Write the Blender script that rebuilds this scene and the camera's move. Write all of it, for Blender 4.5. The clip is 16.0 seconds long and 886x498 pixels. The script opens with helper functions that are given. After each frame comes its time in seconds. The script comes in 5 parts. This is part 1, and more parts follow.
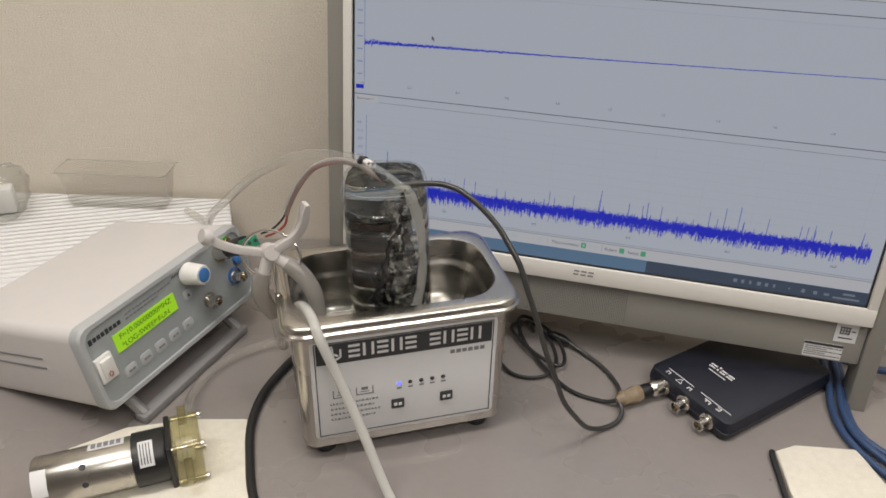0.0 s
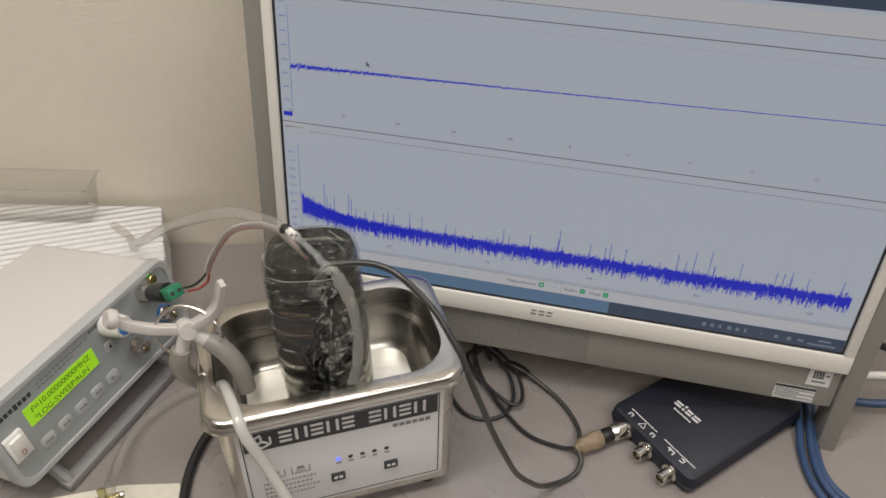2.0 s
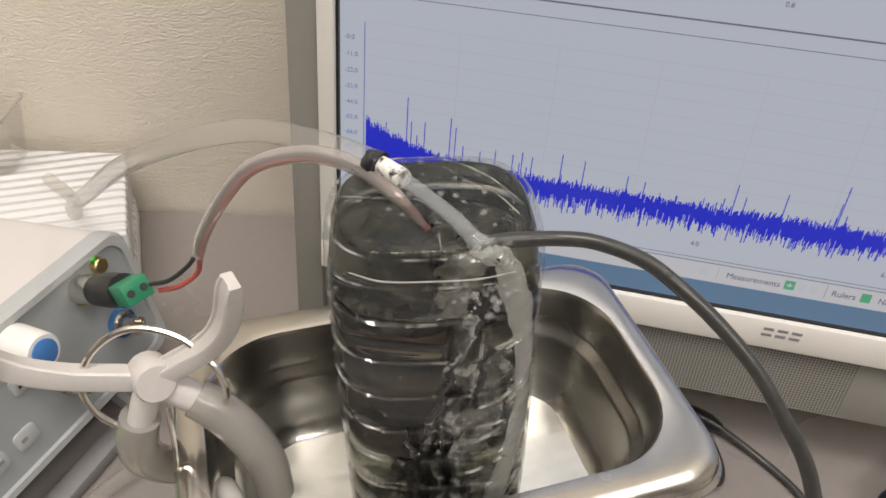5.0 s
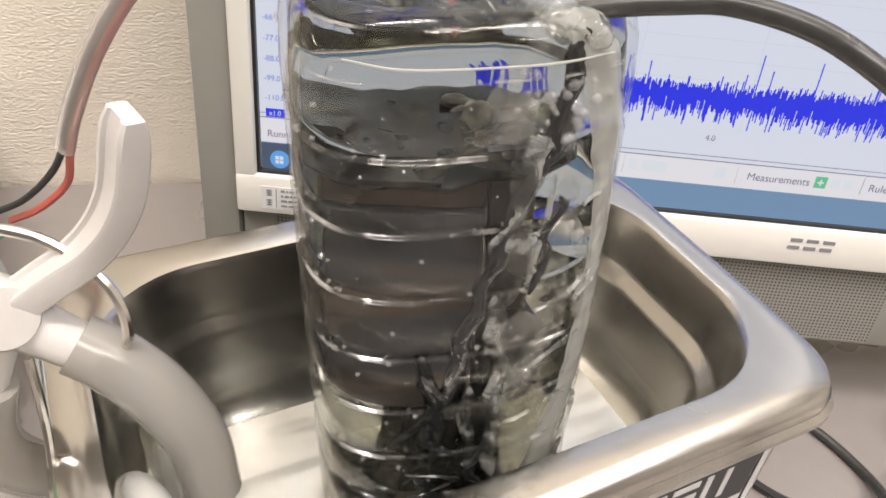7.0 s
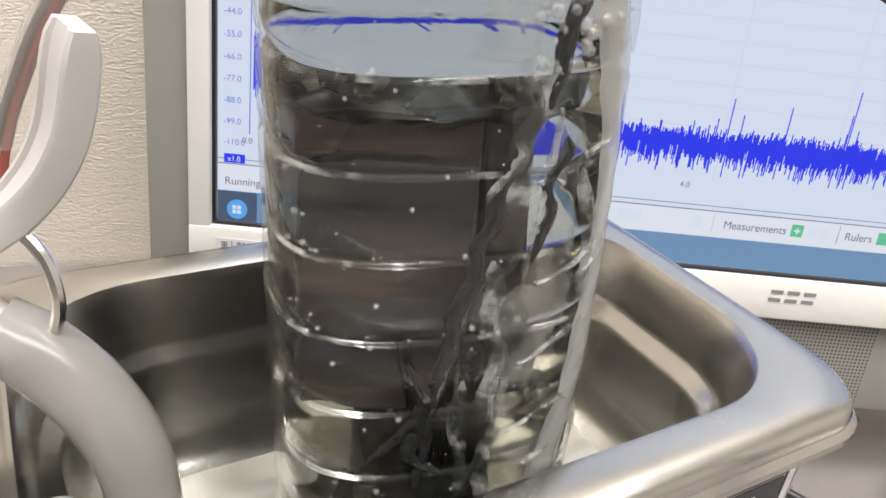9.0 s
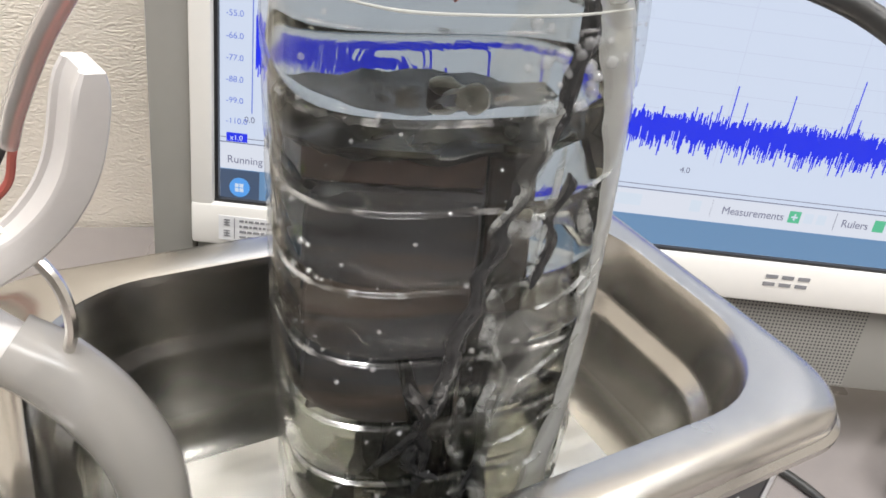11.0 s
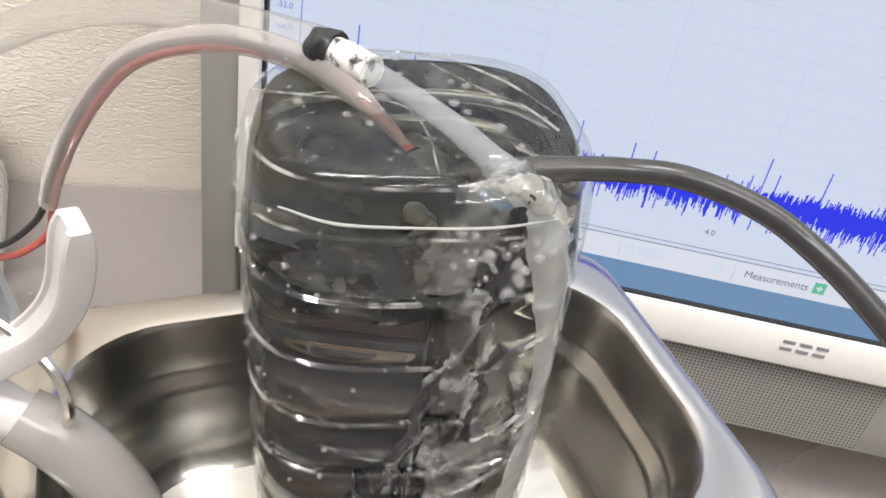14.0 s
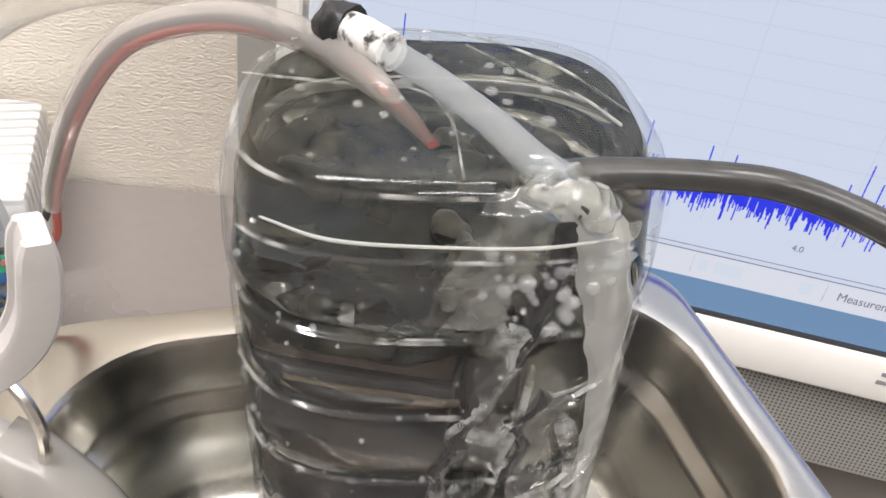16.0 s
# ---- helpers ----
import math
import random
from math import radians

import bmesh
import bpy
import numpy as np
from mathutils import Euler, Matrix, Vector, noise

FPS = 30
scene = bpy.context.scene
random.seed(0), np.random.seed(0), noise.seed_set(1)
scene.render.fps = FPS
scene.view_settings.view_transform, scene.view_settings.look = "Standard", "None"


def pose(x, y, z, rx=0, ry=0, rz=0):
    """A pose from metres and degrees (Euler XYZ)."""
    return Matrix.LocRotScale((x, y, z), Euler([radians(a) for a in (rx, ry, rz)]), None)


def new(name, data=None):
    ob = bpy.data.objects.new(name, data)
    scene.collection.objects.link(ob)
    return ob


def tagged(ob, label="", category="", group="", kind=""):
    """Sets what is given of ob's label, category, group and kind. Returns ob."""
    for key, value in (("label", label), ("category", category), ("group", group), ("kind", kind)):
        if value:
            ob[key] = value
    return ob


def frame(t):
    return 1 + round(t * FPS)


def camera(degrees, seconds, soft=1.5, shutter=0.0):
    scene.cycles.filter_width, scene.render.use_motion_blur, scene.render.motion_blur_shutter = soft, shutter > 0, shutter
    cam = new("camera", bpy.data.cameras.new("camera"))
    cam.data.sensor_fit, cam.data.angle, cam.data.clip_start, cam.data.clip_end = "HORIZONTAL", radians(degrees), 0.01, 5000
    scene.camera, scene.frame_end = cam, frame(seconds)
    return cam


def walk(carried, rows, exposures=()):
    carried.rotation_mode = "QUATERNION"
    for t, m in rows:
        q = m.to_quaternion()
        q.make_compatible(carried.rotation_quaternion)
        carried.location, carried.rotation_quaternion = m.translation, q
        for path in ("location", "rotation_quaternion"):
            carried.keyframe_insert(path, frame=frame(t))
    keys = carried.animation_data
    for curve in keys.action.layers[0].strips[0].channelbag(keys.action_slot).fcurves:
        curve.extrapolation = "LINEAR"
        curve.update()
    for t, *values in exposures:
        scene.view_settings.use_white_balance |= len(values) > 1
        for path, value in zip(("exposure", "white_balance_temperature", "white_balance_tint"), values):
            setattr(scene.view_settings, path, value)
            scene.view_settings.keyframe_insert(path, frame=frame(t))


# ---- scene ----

# ---------------------------------------------------------------- camera
cam = camera(59.97, 16.0, soft=1.6)
PATH = [
    (0, -0.0946, -0.4305, 0.4485, 58.87, -1.19, -14.94),
    (0.5, -0.0714, -0.3776, 0.4839, 54.90, -0.94, -15.25),
    (1, -0.0545, -0.3414, 0.5077, 52.93, -1.11, -15.95),
    (1.5, -0.0393, -0.3293, 0.5129, 51.65, -1.16, -16.23),
    (2, -0.0364, -0.3256, 0.5129, 51.01, -1.12, -16.62),
    (2.5, -0.0342, -0.3278, 0.5134, 50.99, -1.12, -16.69),
    (3, -0.0353, -0.3203, 0.5040, 51.59, -1.36, -16.54),
    (3.5, -0.0399, -0.2915, 0.4772, 51.61, -2.25, -15.86),
    (4, -0.0511, -0.2294, 0.4242, 51.56, -2.23, -15.49),
    (4.2, -0.0517, -0.1985, 0.4025, 51.32, -1.68, -15.16),
    (6.3, -0.0632, -0.0657, 0.2806, 48.22, -4.26, -23.09),
    (6.5, -0.0639, -0.0651, 0.2727, 49.75, -4.12, -24.05),
    (7, -0.0664, -0.0670, 0.2585, 51.97, -4.35, -25.96),
    (7.5, -0.0664, -0.0690, 0.2446, 54.44, -4.46, -27.72),
    (8, -0.0667, -0.0659, 0.2312, 57.66, -4.66, -28.68),
    (8.5, -0.0672, -0.0647, 0.2259, 60.07, -5.16, -28.90),
    (9, -0.0706, -0.0664, 0.2245, 62.05, -6.01, -29.35),
    (9.2, -0.0728, -0.0651, 0.2241, 62.81, -6.56, -29.64),
    (11.3, -0.0702, -0.0614, 0.2390, 57.05, -6.96, -28.90),
    (11.5, -0.0706, -0.0612, 0.2396, 56.90, -7.54, -28.77),
    (12, -0.0694, -0.0676, 0.2501, 55.53, -8.19, -27.32),
    (12.5, -0.0638, -0.0717, 0.2572, 53.47, -7.35, -25.81),
    (13, -0.0645, -0.0676, 0.2621, 52.28, -7.33, -23.62),
    (13.5, -0.0607, -0.0666, 0.2706, 52.22, -8.24, -21.13),
    (14, -0.0483, -0.0591, 0.2778, 51.45, -7.94, -20.07),
    (14.5, -0.0399, -0.0544, 0.2728, 53.26, -7.57, -19.59),
    (15, -0.0356, -0.0439, 0.2705, 52.18, -7.46, -17.87),
    (15.5, -0.0356, -0.0408, 0.2681, 51.77, -6.62, -16.20),
    (16, -0.0352, -0.0417, 0.2651, 51.20, -5.88, -15.55),
]
EXPOSURES = [(0.0, -0.44, 6550, 11), (1.0, -0.49, 6580, 11), (3.4, -0.49, 6600, 11), (4.2, -0.45, 6600, 11), (6.3, 0.47, 6720, 14), (9.0, 0.60, 6250, 11), (12.0, 0.59, 6120, 11), (16.0, 0.53, 6220, 13)]
walk(cam, [(t, pose(x, y, z, rx, ry, rz)) for t, x, y, z, rx, ry, rz in PATH], EXPOSURES)

# ---------------------------------------------------------------- light
world = bpy.data.worlds.new("room_air")
scene.world = world
world.use_nodes = True
world.node_tree.nodes["Background"].inputs[0].default_value = (1.0, 0.95, 0.88, 1)
world.node_tree.nodes["Background"].inputs[1].default_value = 0.05


def ceiling_lamp(x, y, z, sx, sy, power):
    data = bpy.data.lights.new("fluorescent_tube", "AREA")
    data.shape, data.size, data.size_y, data.energy, data.color = "RECTANGLE", sx, sy, power, (1.0, 0.96, 0.91)
    ob = new("fluorescent_tube", data)
    ob.matrix_world = pose(x, y, z)
    return ob


ceiling_lamp(-0.5, -0.22, 1.70, 1.2, 0.22, 27)
ceiling_lamp(0.3, 1.2 - 2.6, 1.70, 1.2, 0.22, 23)
ceiling_lamp(0.9, -0.5, 1.70, 0.22, 1.2, 11)


# ---------------------------------------------------------------- materials
def material(name, colour, rough=0.5, metal=0.0, vary=0.06, scale=60.0, bump=0.0, bump_scale=400.0, coat=0.0, spec=0.5, rough_vary=0.08):
    """Principled surface, its colour and gloss broken up at two scales, with fine relief."""
    m = bpy.data.materials.new(name)
    m.use_nodes = True
    n, l = m.node_tree.nodes, m.node_tree.links
    b = n["Principled BSDF"]
    b.inputs["Metallic"].default_value = metal
    b.inputs["Coat Weight"].default_value = coat
    b.inputs["Specular IOR Level"].default_value = spec
    co = n.new("ShaderNodeTexCoord")
    big, small = n.new("ShaderNodeTexNoise"), n.new("ShaderNodeTexNoise")
    big.inputs["Scale"].default_value, big.inputs["Detail"].default_value = scale * 0.25, 3
    small.inputs["Scale"].default_value, small.inputs["Detail"].default_value = scale * 3, 4
    l.new(co.outputs["Object"], big.inputs["Vector"])
    l.new(co.outputs["Object"], small.inputs["Vector"])
    add = n.new("ShaderNodeMath")
    add.operation = "ADD"
    l.new(big.outputs["Fac"], add.inputs[0])
    l.new(small.outputs["Fac"], add.inputs[1])
    ramp = n.new("ShaderNodeMapRange")
    ramp.inputs["From Min"].default_value, ramp.inputs["From Max"].default_value = 0.6, 1.4
    ramp.inputs["To Min"].default_value, ramp.inputs["To Max"].default_value = 1 - vary, 1 + vary
    l.new(add.outputs[0], ramp.inputs["Value"])
    mul = n.new("ShaderNodeVectorMath")
    mul.operation = "SCALE"
    mul.inputs[0].default_value = colour
    l.new(ramp.outputs[0], mul.inputs["Scale"])
    l.new(mul.outputs[0], b.inputs["Base Color"])
    rr = n.new("ShaderNodeMapRange")
    rr.inputs["From Min"].default_value, rr.inputs["From Max"].default_value = 0.3, 0.7
    rr.inputs["To Min"].default_value, rr.inputs["To Max"].default_value = max(0.02, rough - rough_vary), min(1, rough + rough_vary)
    l.new(big.outputs["Fac"], rr.inputs["Value"])
    l.new(rr.outputs[0], b.inputs["Roughness"])
    if bump:
        t, bp = n.new("ShaderNodeTexNoise"), n.new("ShaderNodeBump")
        t.inputs["Scale"].default_value, t.inputs["Detail"].default_value = bump_scale, 3
        bp.inputs["Strength"].default_value, bp.inputs["Distance"].default_value = bump, 0.001
        l.new(co.outputs["Object"], t.inputs["Vector"])
        l.new(t.outputs["Fac"], bp.inputs["Height"])
        l.new(bp.outputs["Normal"], b.inputs["Normal"])
    return m


def relief(m, kind, scale, strength, distance=0.001, stretch=(1, 1, 1)):
    """Adds a coarser relief to a material: woven, wrinkled or brushed."""
    n, l = m.node_tree.nodes, m.node_tree.links
    b = n["Principled BSDF"]
    co, mp, bp = n.new("ShaderNodeTexCoord"), n.new("ShaderNodeMapping"), n.new("ShaderNodeBump")
    mp.inputs["Scale"].default_value = stretch
    t = n.new({"noise": "ShaderNodeTexNoise", "voronoi": "ShaderNodeTexVoronoi", "wave": "ShaderNodeTexWave"}[kind])
    t.inputs["Scale"].default_value = scale
    if kind == "wave":
        t.inputs["Distortion"].default_value = 1.5
    l.new(co.outputs["Object"], mp.inputs["Vector"])
    l.new(mp.outputs[0], t.inputs["Vector"])
    l.new(t.outputs[0], bp.inputs["Height"])
    bp.inputs["Strength"].default_value, bp.inputs["Distance"].default_value = strength, distance
    if b.inputs["Normal"].links:
        l.new(b.inputs["Normal"].links[0].from_socket, bp.inputs["Normal"])
    l.new(bp.outputs["Normal"], b.inputs["Normal"])
    return m


def clear(name, tint, gloss=0.03, haze=0.0, haze_colour=(0.8, 0.8, 0.78), ior=1.5, bump=0.0, bump_scale=60.0, edge=0.55, start=0.35, patch=0.0):
    """Thin clear plastic: lets light through, shines at the edges; haze gives it a milky body."""
    m = bpy.data.materials.new(name)
    m.use_nodes = True
    n, l = m.node_tree.nodes, m.node_tree.links
    n.remove(n["Principled BSDF"])
    tr, gl, fr, mx, pw = (n.new("ShaderNode" + k) for k in ("BsdfTransparent", "BsdfGlossy", "LayerWeight", "MixShader", "MapRange"))
    pw.interpolation_type = "SMOOTHERSTEP"
    tr.inputs[0].default_value = (*tint, 1)
    gl.inputs["Roughness"].default_value = gloss
    fr.inputs["Blend"].default_value = 0.5
    pw.inputs["From Min"].default_value, pw.inputs["From Max"].default_value = start, 1.0
    pw.inputs["To Min"].default_value, pw.inputs["To Max"].default_value = (ior - 1) ** 2 / (ior + 1) ** 2, edge
    l.new(fr.outputs["Facing"], pw.inputs["Value"])
    l.new(pw.outputs[0], mx.inputs[0])
    l.new(gl.outputs[0], mx.inputs[2])
    if haze:
        df, m2 = n.new("ShaderNodeBsdfDiffuse"), n.new("ShaderNodeMixShader")
        tl, m3 = n.new("ShaderNodeBsdfTranslucent"), n.new("ShaderNodeMixShader")
        df.inputs[0].default_value = tl.inputs[0].default_value = (*haze_colour, 1)
        m3.inputs[0].default_value = 0.35
        l.new(df.outputs[0], m3.inputs[1])
        l.new(tl.outputs[0], m3.inputs[2])
        m2.inputs[0].default_value = haze
        if patch:
            patch_at, pt, pr = n.new("ShaderNodeTexCoord"), n.new("ShaderNodeTexNoise"), n.new("ShaderNodeMapRange")
            pt.inputs["Scale"].default_value, pt.inputs["Detail"].default_value = patch, 5
            pr.inputs["From Min"].default_value, pr.inputs["From Max"].default_value = 0.43, 0.60
            pr.inputs["To Min"].default_value, pr.inputs["To Max"].default_value = haze * 0.12, min(1.0, haze * 2.0)
            l.new(patch_at.outputs["Object"], pt.inputs["Vector"])
            l.new(pt.outputs["Fac"], pr.inputs["Value"])
            l.new(pr.outputs[0], m2.inputs[0])
        l.new(tr.outputs[0], m2.inputs[1])
        l.new(m3.outputs[0], m2.inputs[2])
        l.new(m2.outputs[0], mx.inputs[1])
    else:
        l.new(tr.outputs[0], mx.inputs[1])
    if bump:
        co, t, bp = n.new("ShaderNodeTexCoord"), n.new("ShaderNodeTexNoise"), n.new("ShaderNodeBump")
        t.inputs["Scale"].default_value, t.inputs["Detail"].default_value = bump_scale, 2
        bp.inputs["Strength"].default_value, bp.inputs["Distance"].default_value = bump, 0.002
        l.new(co.outputs["Object"], t.inputs["Vector"])
        l.new(t.outputs["Fac"], bp.inputs["Height"])
        l.new(bp.outputs["Normal"], gl.inputs["Normal"])
        l.new(bp.outputs["Normal"], fr.inputs["Normal"])
    l.new(mx.outputs[0], n["Material Output"].inputs["Surface"])
    return m


def glow(name, colour, strength=1.0):
    m = bpy.data.materials.new(name)
    m.use_nodes = True
    n, l = m.node_tree.nodes, m.node_tree.links
    b = n["Principled BSDF"]
    b.inputs["Base Color"].default_value = (0.02, 0.02, 0.02, 1)
    b.inputs["Roughness"].default_value = 0.3
    b.inputs["Emission Color"].default_value = (*colour, 1)
    b.inputs["Emission Strength"].default_value = strength
    return m


DESK = material("desk_laminate", (0.262, 0.237, 0.226), 0.30, spec=0.8, vary=0.05, scale=40, bump=0.05, bump_scale=1500)
WALLPAPER = material("cream_wallpaper", (0.82, 0.755, 0.65), 0.75, vary=0.03, scale=20)
relief(WALLPAPER, "noise", 680, 0.26, 0.0014, (0.22, 0.22, 1.0))
relief(WALLPAPER, "noise", 950, 0.85, 0.0011, (0.5, 0.5, 1.0))
ROOM = material("room_paint", (0.74, 0.71, 0.66), 0.8)
DARKROOM = material("unseen_wall_grey", (0.38, 0.36, 0.34), 0.7, vary=0.3, scale=6)
CARPET = material("grey_carpet", (0.12, 0.12, 0.13), 0.95)
STEEL = material("brushed_steel", (0.54, 0.515, 0.475), 0.27, 1.0, vary=0.05, scale=50, rough_vary=0.07)
relief(STEEL, "noise", 300, 0.06, 0.0006, (1, 1, 14))
POLISHED = material("pressed_steel", (0.53, 0.51, 0.475), 0.24, 1.0, vary=0.05, scale=30, rough_vary=0.08)
relief(POLISHED, "noise", 45, 0.10, 0.003)
FLOORSTEEL = material("pale_floor_steel", (0.74, 0.73, 0.705), 0.32, 1.0, vary=0.06, scale=80)
relief(FLOORSTEEL, "noise", 34, 0.45, 0.004, (0.5, 2.2, 1.0))
CHROME = material("nickel_plate", (0.72, 0.69, 0.64), 0.2, 1.0, vary=0.05, scale=200)
BEZEL = material("white_bezel_plastic", (0.72, 0.70, 0.655), 0.35, vary=0.02, bump=0.03, bump_scale=2500)
SILVER = material("silver_grey_plastic", (0.255, 0.246, 0.222), 0.42, vary=0.03, bump=0.04, bump_scale=3000)
BLACK = material("black_plastic", (0.012, 0.012, 0.013), 0.4, vary=0.15, bump=0.05, bump_scale=900)
RUBBER = material("black_cable_rubber", (0.018, 0.018, 0.019), 0.45, vary=0.15, scale=150)
GREYCABLE = material("grey_cable_jacket", (0.042, 0.042, 0.040), 0.34, vary=0.4, scale=120)
BLUECABLE = material("blue_cable_jacket", (0.035, 0.07, 0.16), 0.45, vary=0.12, scale=120)
NAVY = material("dark_navy_case_paint", (0.008, 0.010, 0.020), 0.5, vary=0.15, scale=80, bump=0.25, bump_scale=2200)
CASE = material("pale_grey_case_plastic", (0.61, 0.585, 0.572), 0.45, vary=0.02, scale=30, bump=0.05, bump_scale=2500)
FRONT = material("blue_grey_panel", (0.32, 0.345, 0.35), 0.5, vary=0.04, bump=0.04, bump_scale=2500)
FRONTLIGHT = material("light_grey_panel_frame", (0.42, 0.435, 0.44), 0.5, vary=0.03)
BAILGREY = material("grey_bail_plastic", (0.24, 0.235, 0.235), 0.5, vary=0.05)
WHITE = material("white_plastic", (0.78, 0.77, 0.74), 0.38, vary=0.03, scale=150)
CLAMPWHITE = material("white_clamp_plastic", (0.55, 0.525, 0.505), 0.4, vary=0.03, scale=150, bump=0.04, bump_scale=700)
SMUDGED = material("smudged_white_plug", (0.74, 0.73, 0.70), 0.4)
LABEL = material("white_label_film", (0.66, 0.66, 0.665), 0.45, vary=0.02)
INK = material("dark_print_ink", (0.035, 0.037, 0.04), 0.5, vary=0.1)
GREYINK = material("grey_print_ink", (0.22, 0.22, 0.23), 0.5, vary=0.1)
PALEINK = material("pale_print_ink", (0.72, 0.72, 0.72), 0.5, vary=0.05)
BLUEPLASTIC = material("blue_plastic", (0.06, 0.20, 0.50), 0.4, vary=0.06)
GREENPLASTIC = material("green_terminal_plastic", (0.02, 0.22, 0.11), 0.4, vary=0.08)
PAPER = material("white_paper_wipe", (0.76, 0.76, 0.76), 0.9, vary=0.02, bump=0.1, bump_scale=800)
CLOTH = material("cream_terry_cloth", (0.78, 0.74, 0.64), 0.95, vary=0.08, scale=60, bump=0.5, bump_scale=1500)
relief(CLOTH, "voronoi", 900, 0.25, 0.001)
REDWIRE = material("red_wire", (0.40, 0.085, 0.065), 0.4, vary=0.08)
MOTORSTEEL = material("motor_can_steel", (0.52, 0.50, 0.46), 0.3, 1.0, vary=0.1, scale=60)
GOLD = material("brass_plate", (0.62, 0.50, 0.26), 0.3, 1.0, vary=0.08)
TAPE = material("tan_tape", (0.25, 0.19, 0.125), 0.45, vary=0.25, scale=120, bump=0.4, bump_scale=300)
CORE = material("black_wet_sealant", (0.024, 0.024, 0.024), 0.22, vary=0.6, scale=90, bump=0.8, bump_scale=110)
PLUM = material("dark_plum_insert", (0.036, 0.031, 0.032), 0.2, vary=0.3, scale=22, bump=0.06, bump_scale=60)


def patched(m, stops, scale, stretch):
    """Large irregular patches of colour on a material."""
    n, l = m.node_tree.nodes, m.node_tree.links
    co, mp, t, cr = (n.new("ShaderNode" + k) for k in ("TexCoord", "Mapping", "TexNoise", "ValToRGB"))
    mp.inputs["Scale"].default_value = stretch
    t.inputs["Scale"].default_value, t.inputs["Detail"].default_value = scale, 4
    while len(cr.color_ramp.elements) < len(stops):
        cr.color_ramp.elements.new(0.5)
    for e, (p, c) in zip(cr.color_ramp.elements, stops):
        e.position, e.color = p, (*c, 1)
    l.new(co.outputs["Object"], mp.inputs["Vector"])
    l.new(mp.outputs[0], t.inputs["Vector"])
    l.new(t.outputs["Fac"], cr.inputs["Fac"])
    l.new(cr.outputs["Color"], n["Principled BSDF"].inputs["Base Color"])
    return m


# brown and tan patches paint the reflections on the dark plum insert
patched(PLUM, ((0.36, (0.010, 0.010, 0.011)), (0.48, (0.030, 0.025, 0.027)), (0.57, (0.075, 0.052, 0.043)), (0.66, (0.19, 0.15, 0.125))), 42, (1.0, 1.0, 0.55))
SILICONE = clear("translucent_silicone", (0.90, 0.89, 0.86), 0.22, 0.68, (0.48, 0.46, 0.43))
HOSEGREY = clear("grey_translucent_silicone", (0.92, 0.93, 0.93), 0.12, 0.30, (0.60, 0.63, 0.65))
SEALCLEAR = clear("cloudy_clear_sealant", (0.88, 0.885, 0.865), 0.06, 0.26, (0.66, 0.67, 0.64), bump=1.0, bump_scale=150, edge=0.7, patch=170)
STRIP = clear("milky_sealant_strip", (0.90, 0.90, 0.87), 0.10, 0.60, (0.66, 0.665, 0.63), bump=0.8, bump_scale=70)
MEMBRANE = clear("thin_sealant_film", (0.92, 0.92, 0.90), 0.05, 0.12, (0.62, 0.62, 0.58), bump=1.0, bump_scale=130, edge=0.6, patch=140)
patched(SMUDGED, ((0.34, (0.03, 0.03, 0.03)), (0.40, (0.30, 0.29, 0.28)), (0.46, (0.68, 0.67, 0.64)), (0.60, (0.76, 0.75, 0.72))), 420, (1.0, 1.0, 1.0))
MOTTLED = material("mottled_wet_matter", (0.02, 0.02, 0.02), 0.3, vary=0.3, scale=60, bump=0.9, bump_scale=120)
patched(MOTTLED, ((0.42, (0.005, 0.005, 0.005)), (0.52, (0.018, 0.018, 0.016)), (0.60, (0.050, 0.047, 0.036)), (0.70, (0.12, 0.115, 0.10))), 95, (1.0, 1.0, 1.0))
SLATE = material("dark_slate_board", (0.060, 0.062, 0.074), 0.25, vary=0.25, scale=40, bump=0.1, bump_scale=60)
# brown bands and grey reflections painted into the slate colour
patched(SLATE, ((0.34, (0.028, 0.028, 0.034)), (0.47, (0.078, 0.080, 0.096)), (0.57, (0.125, 0.098, 0.088)), (0.68, (0.23, 0.185, 0.16))), 30, (0.5, 0.5, 3.4))
RUSSET = material("russet_brown_board", (0.11, 0.068, 0.058), 0.3, vary=0.55, scale=60, bump=0.2, bump_scale=90)
OLIVE = material("grey_green_gel", (0.055, 0.054, 0.046), 0.3, vary=0.6, scale=130, bump=0.9, bump_scale=160)
BRIGHTSTREAK = material("bright_streak_tone", (0.70, 0.66, 0.56), 0.3, 0.6)
REFLECTIONLINE = material("tan_reflection", (0.22, 0.165, 0.12), 0.35)
TOPFILM = clear("clouded_top_film", (0.93, 0.93, 0.91), 0.04, 0.018, (0.62, 0.62, 0.57), bump=1.0, bump_scale=70, edge=0.35, start=0.55, patch=110)
OLIVEDARKENER = clear("olive_darkening_gel", (0.77, 0.765, 0.725), 0.1, 0.10, (0.30, 0.295, 0.26), ior=1.05, bump=1.0, bump_scale=60, edge=0.1, patch=60)
BUBBLE = clear("bright_bubble", (0.95, 0.95, 0.95), 0.08, 0.18, (0.85, 0.85, 0.85))
MILKY = clear("milky_white_silicone", (0.93, 0.93, 0.91), 0.15, 0.72, (0.84, 0.84, 0.81))
SILICONETHIN = clear("thin_clear_silicone", (0.96, 0.955, 0.94), 0.08, 0.13, (0.86, 0.84, 0.80))
SHRINK = clear("clear_heatshrink", (0.95, 0.94, 0.92), 0.1, 0.36, (0.80, 0.75, 0.715))
PET = clear("clear_bottle_plastic", (0.94, 0.94, 0.935), 0.03, 0.008, ior=1.4, bump=0.5, bump_scale=38, edge=0.34, start=0.55)
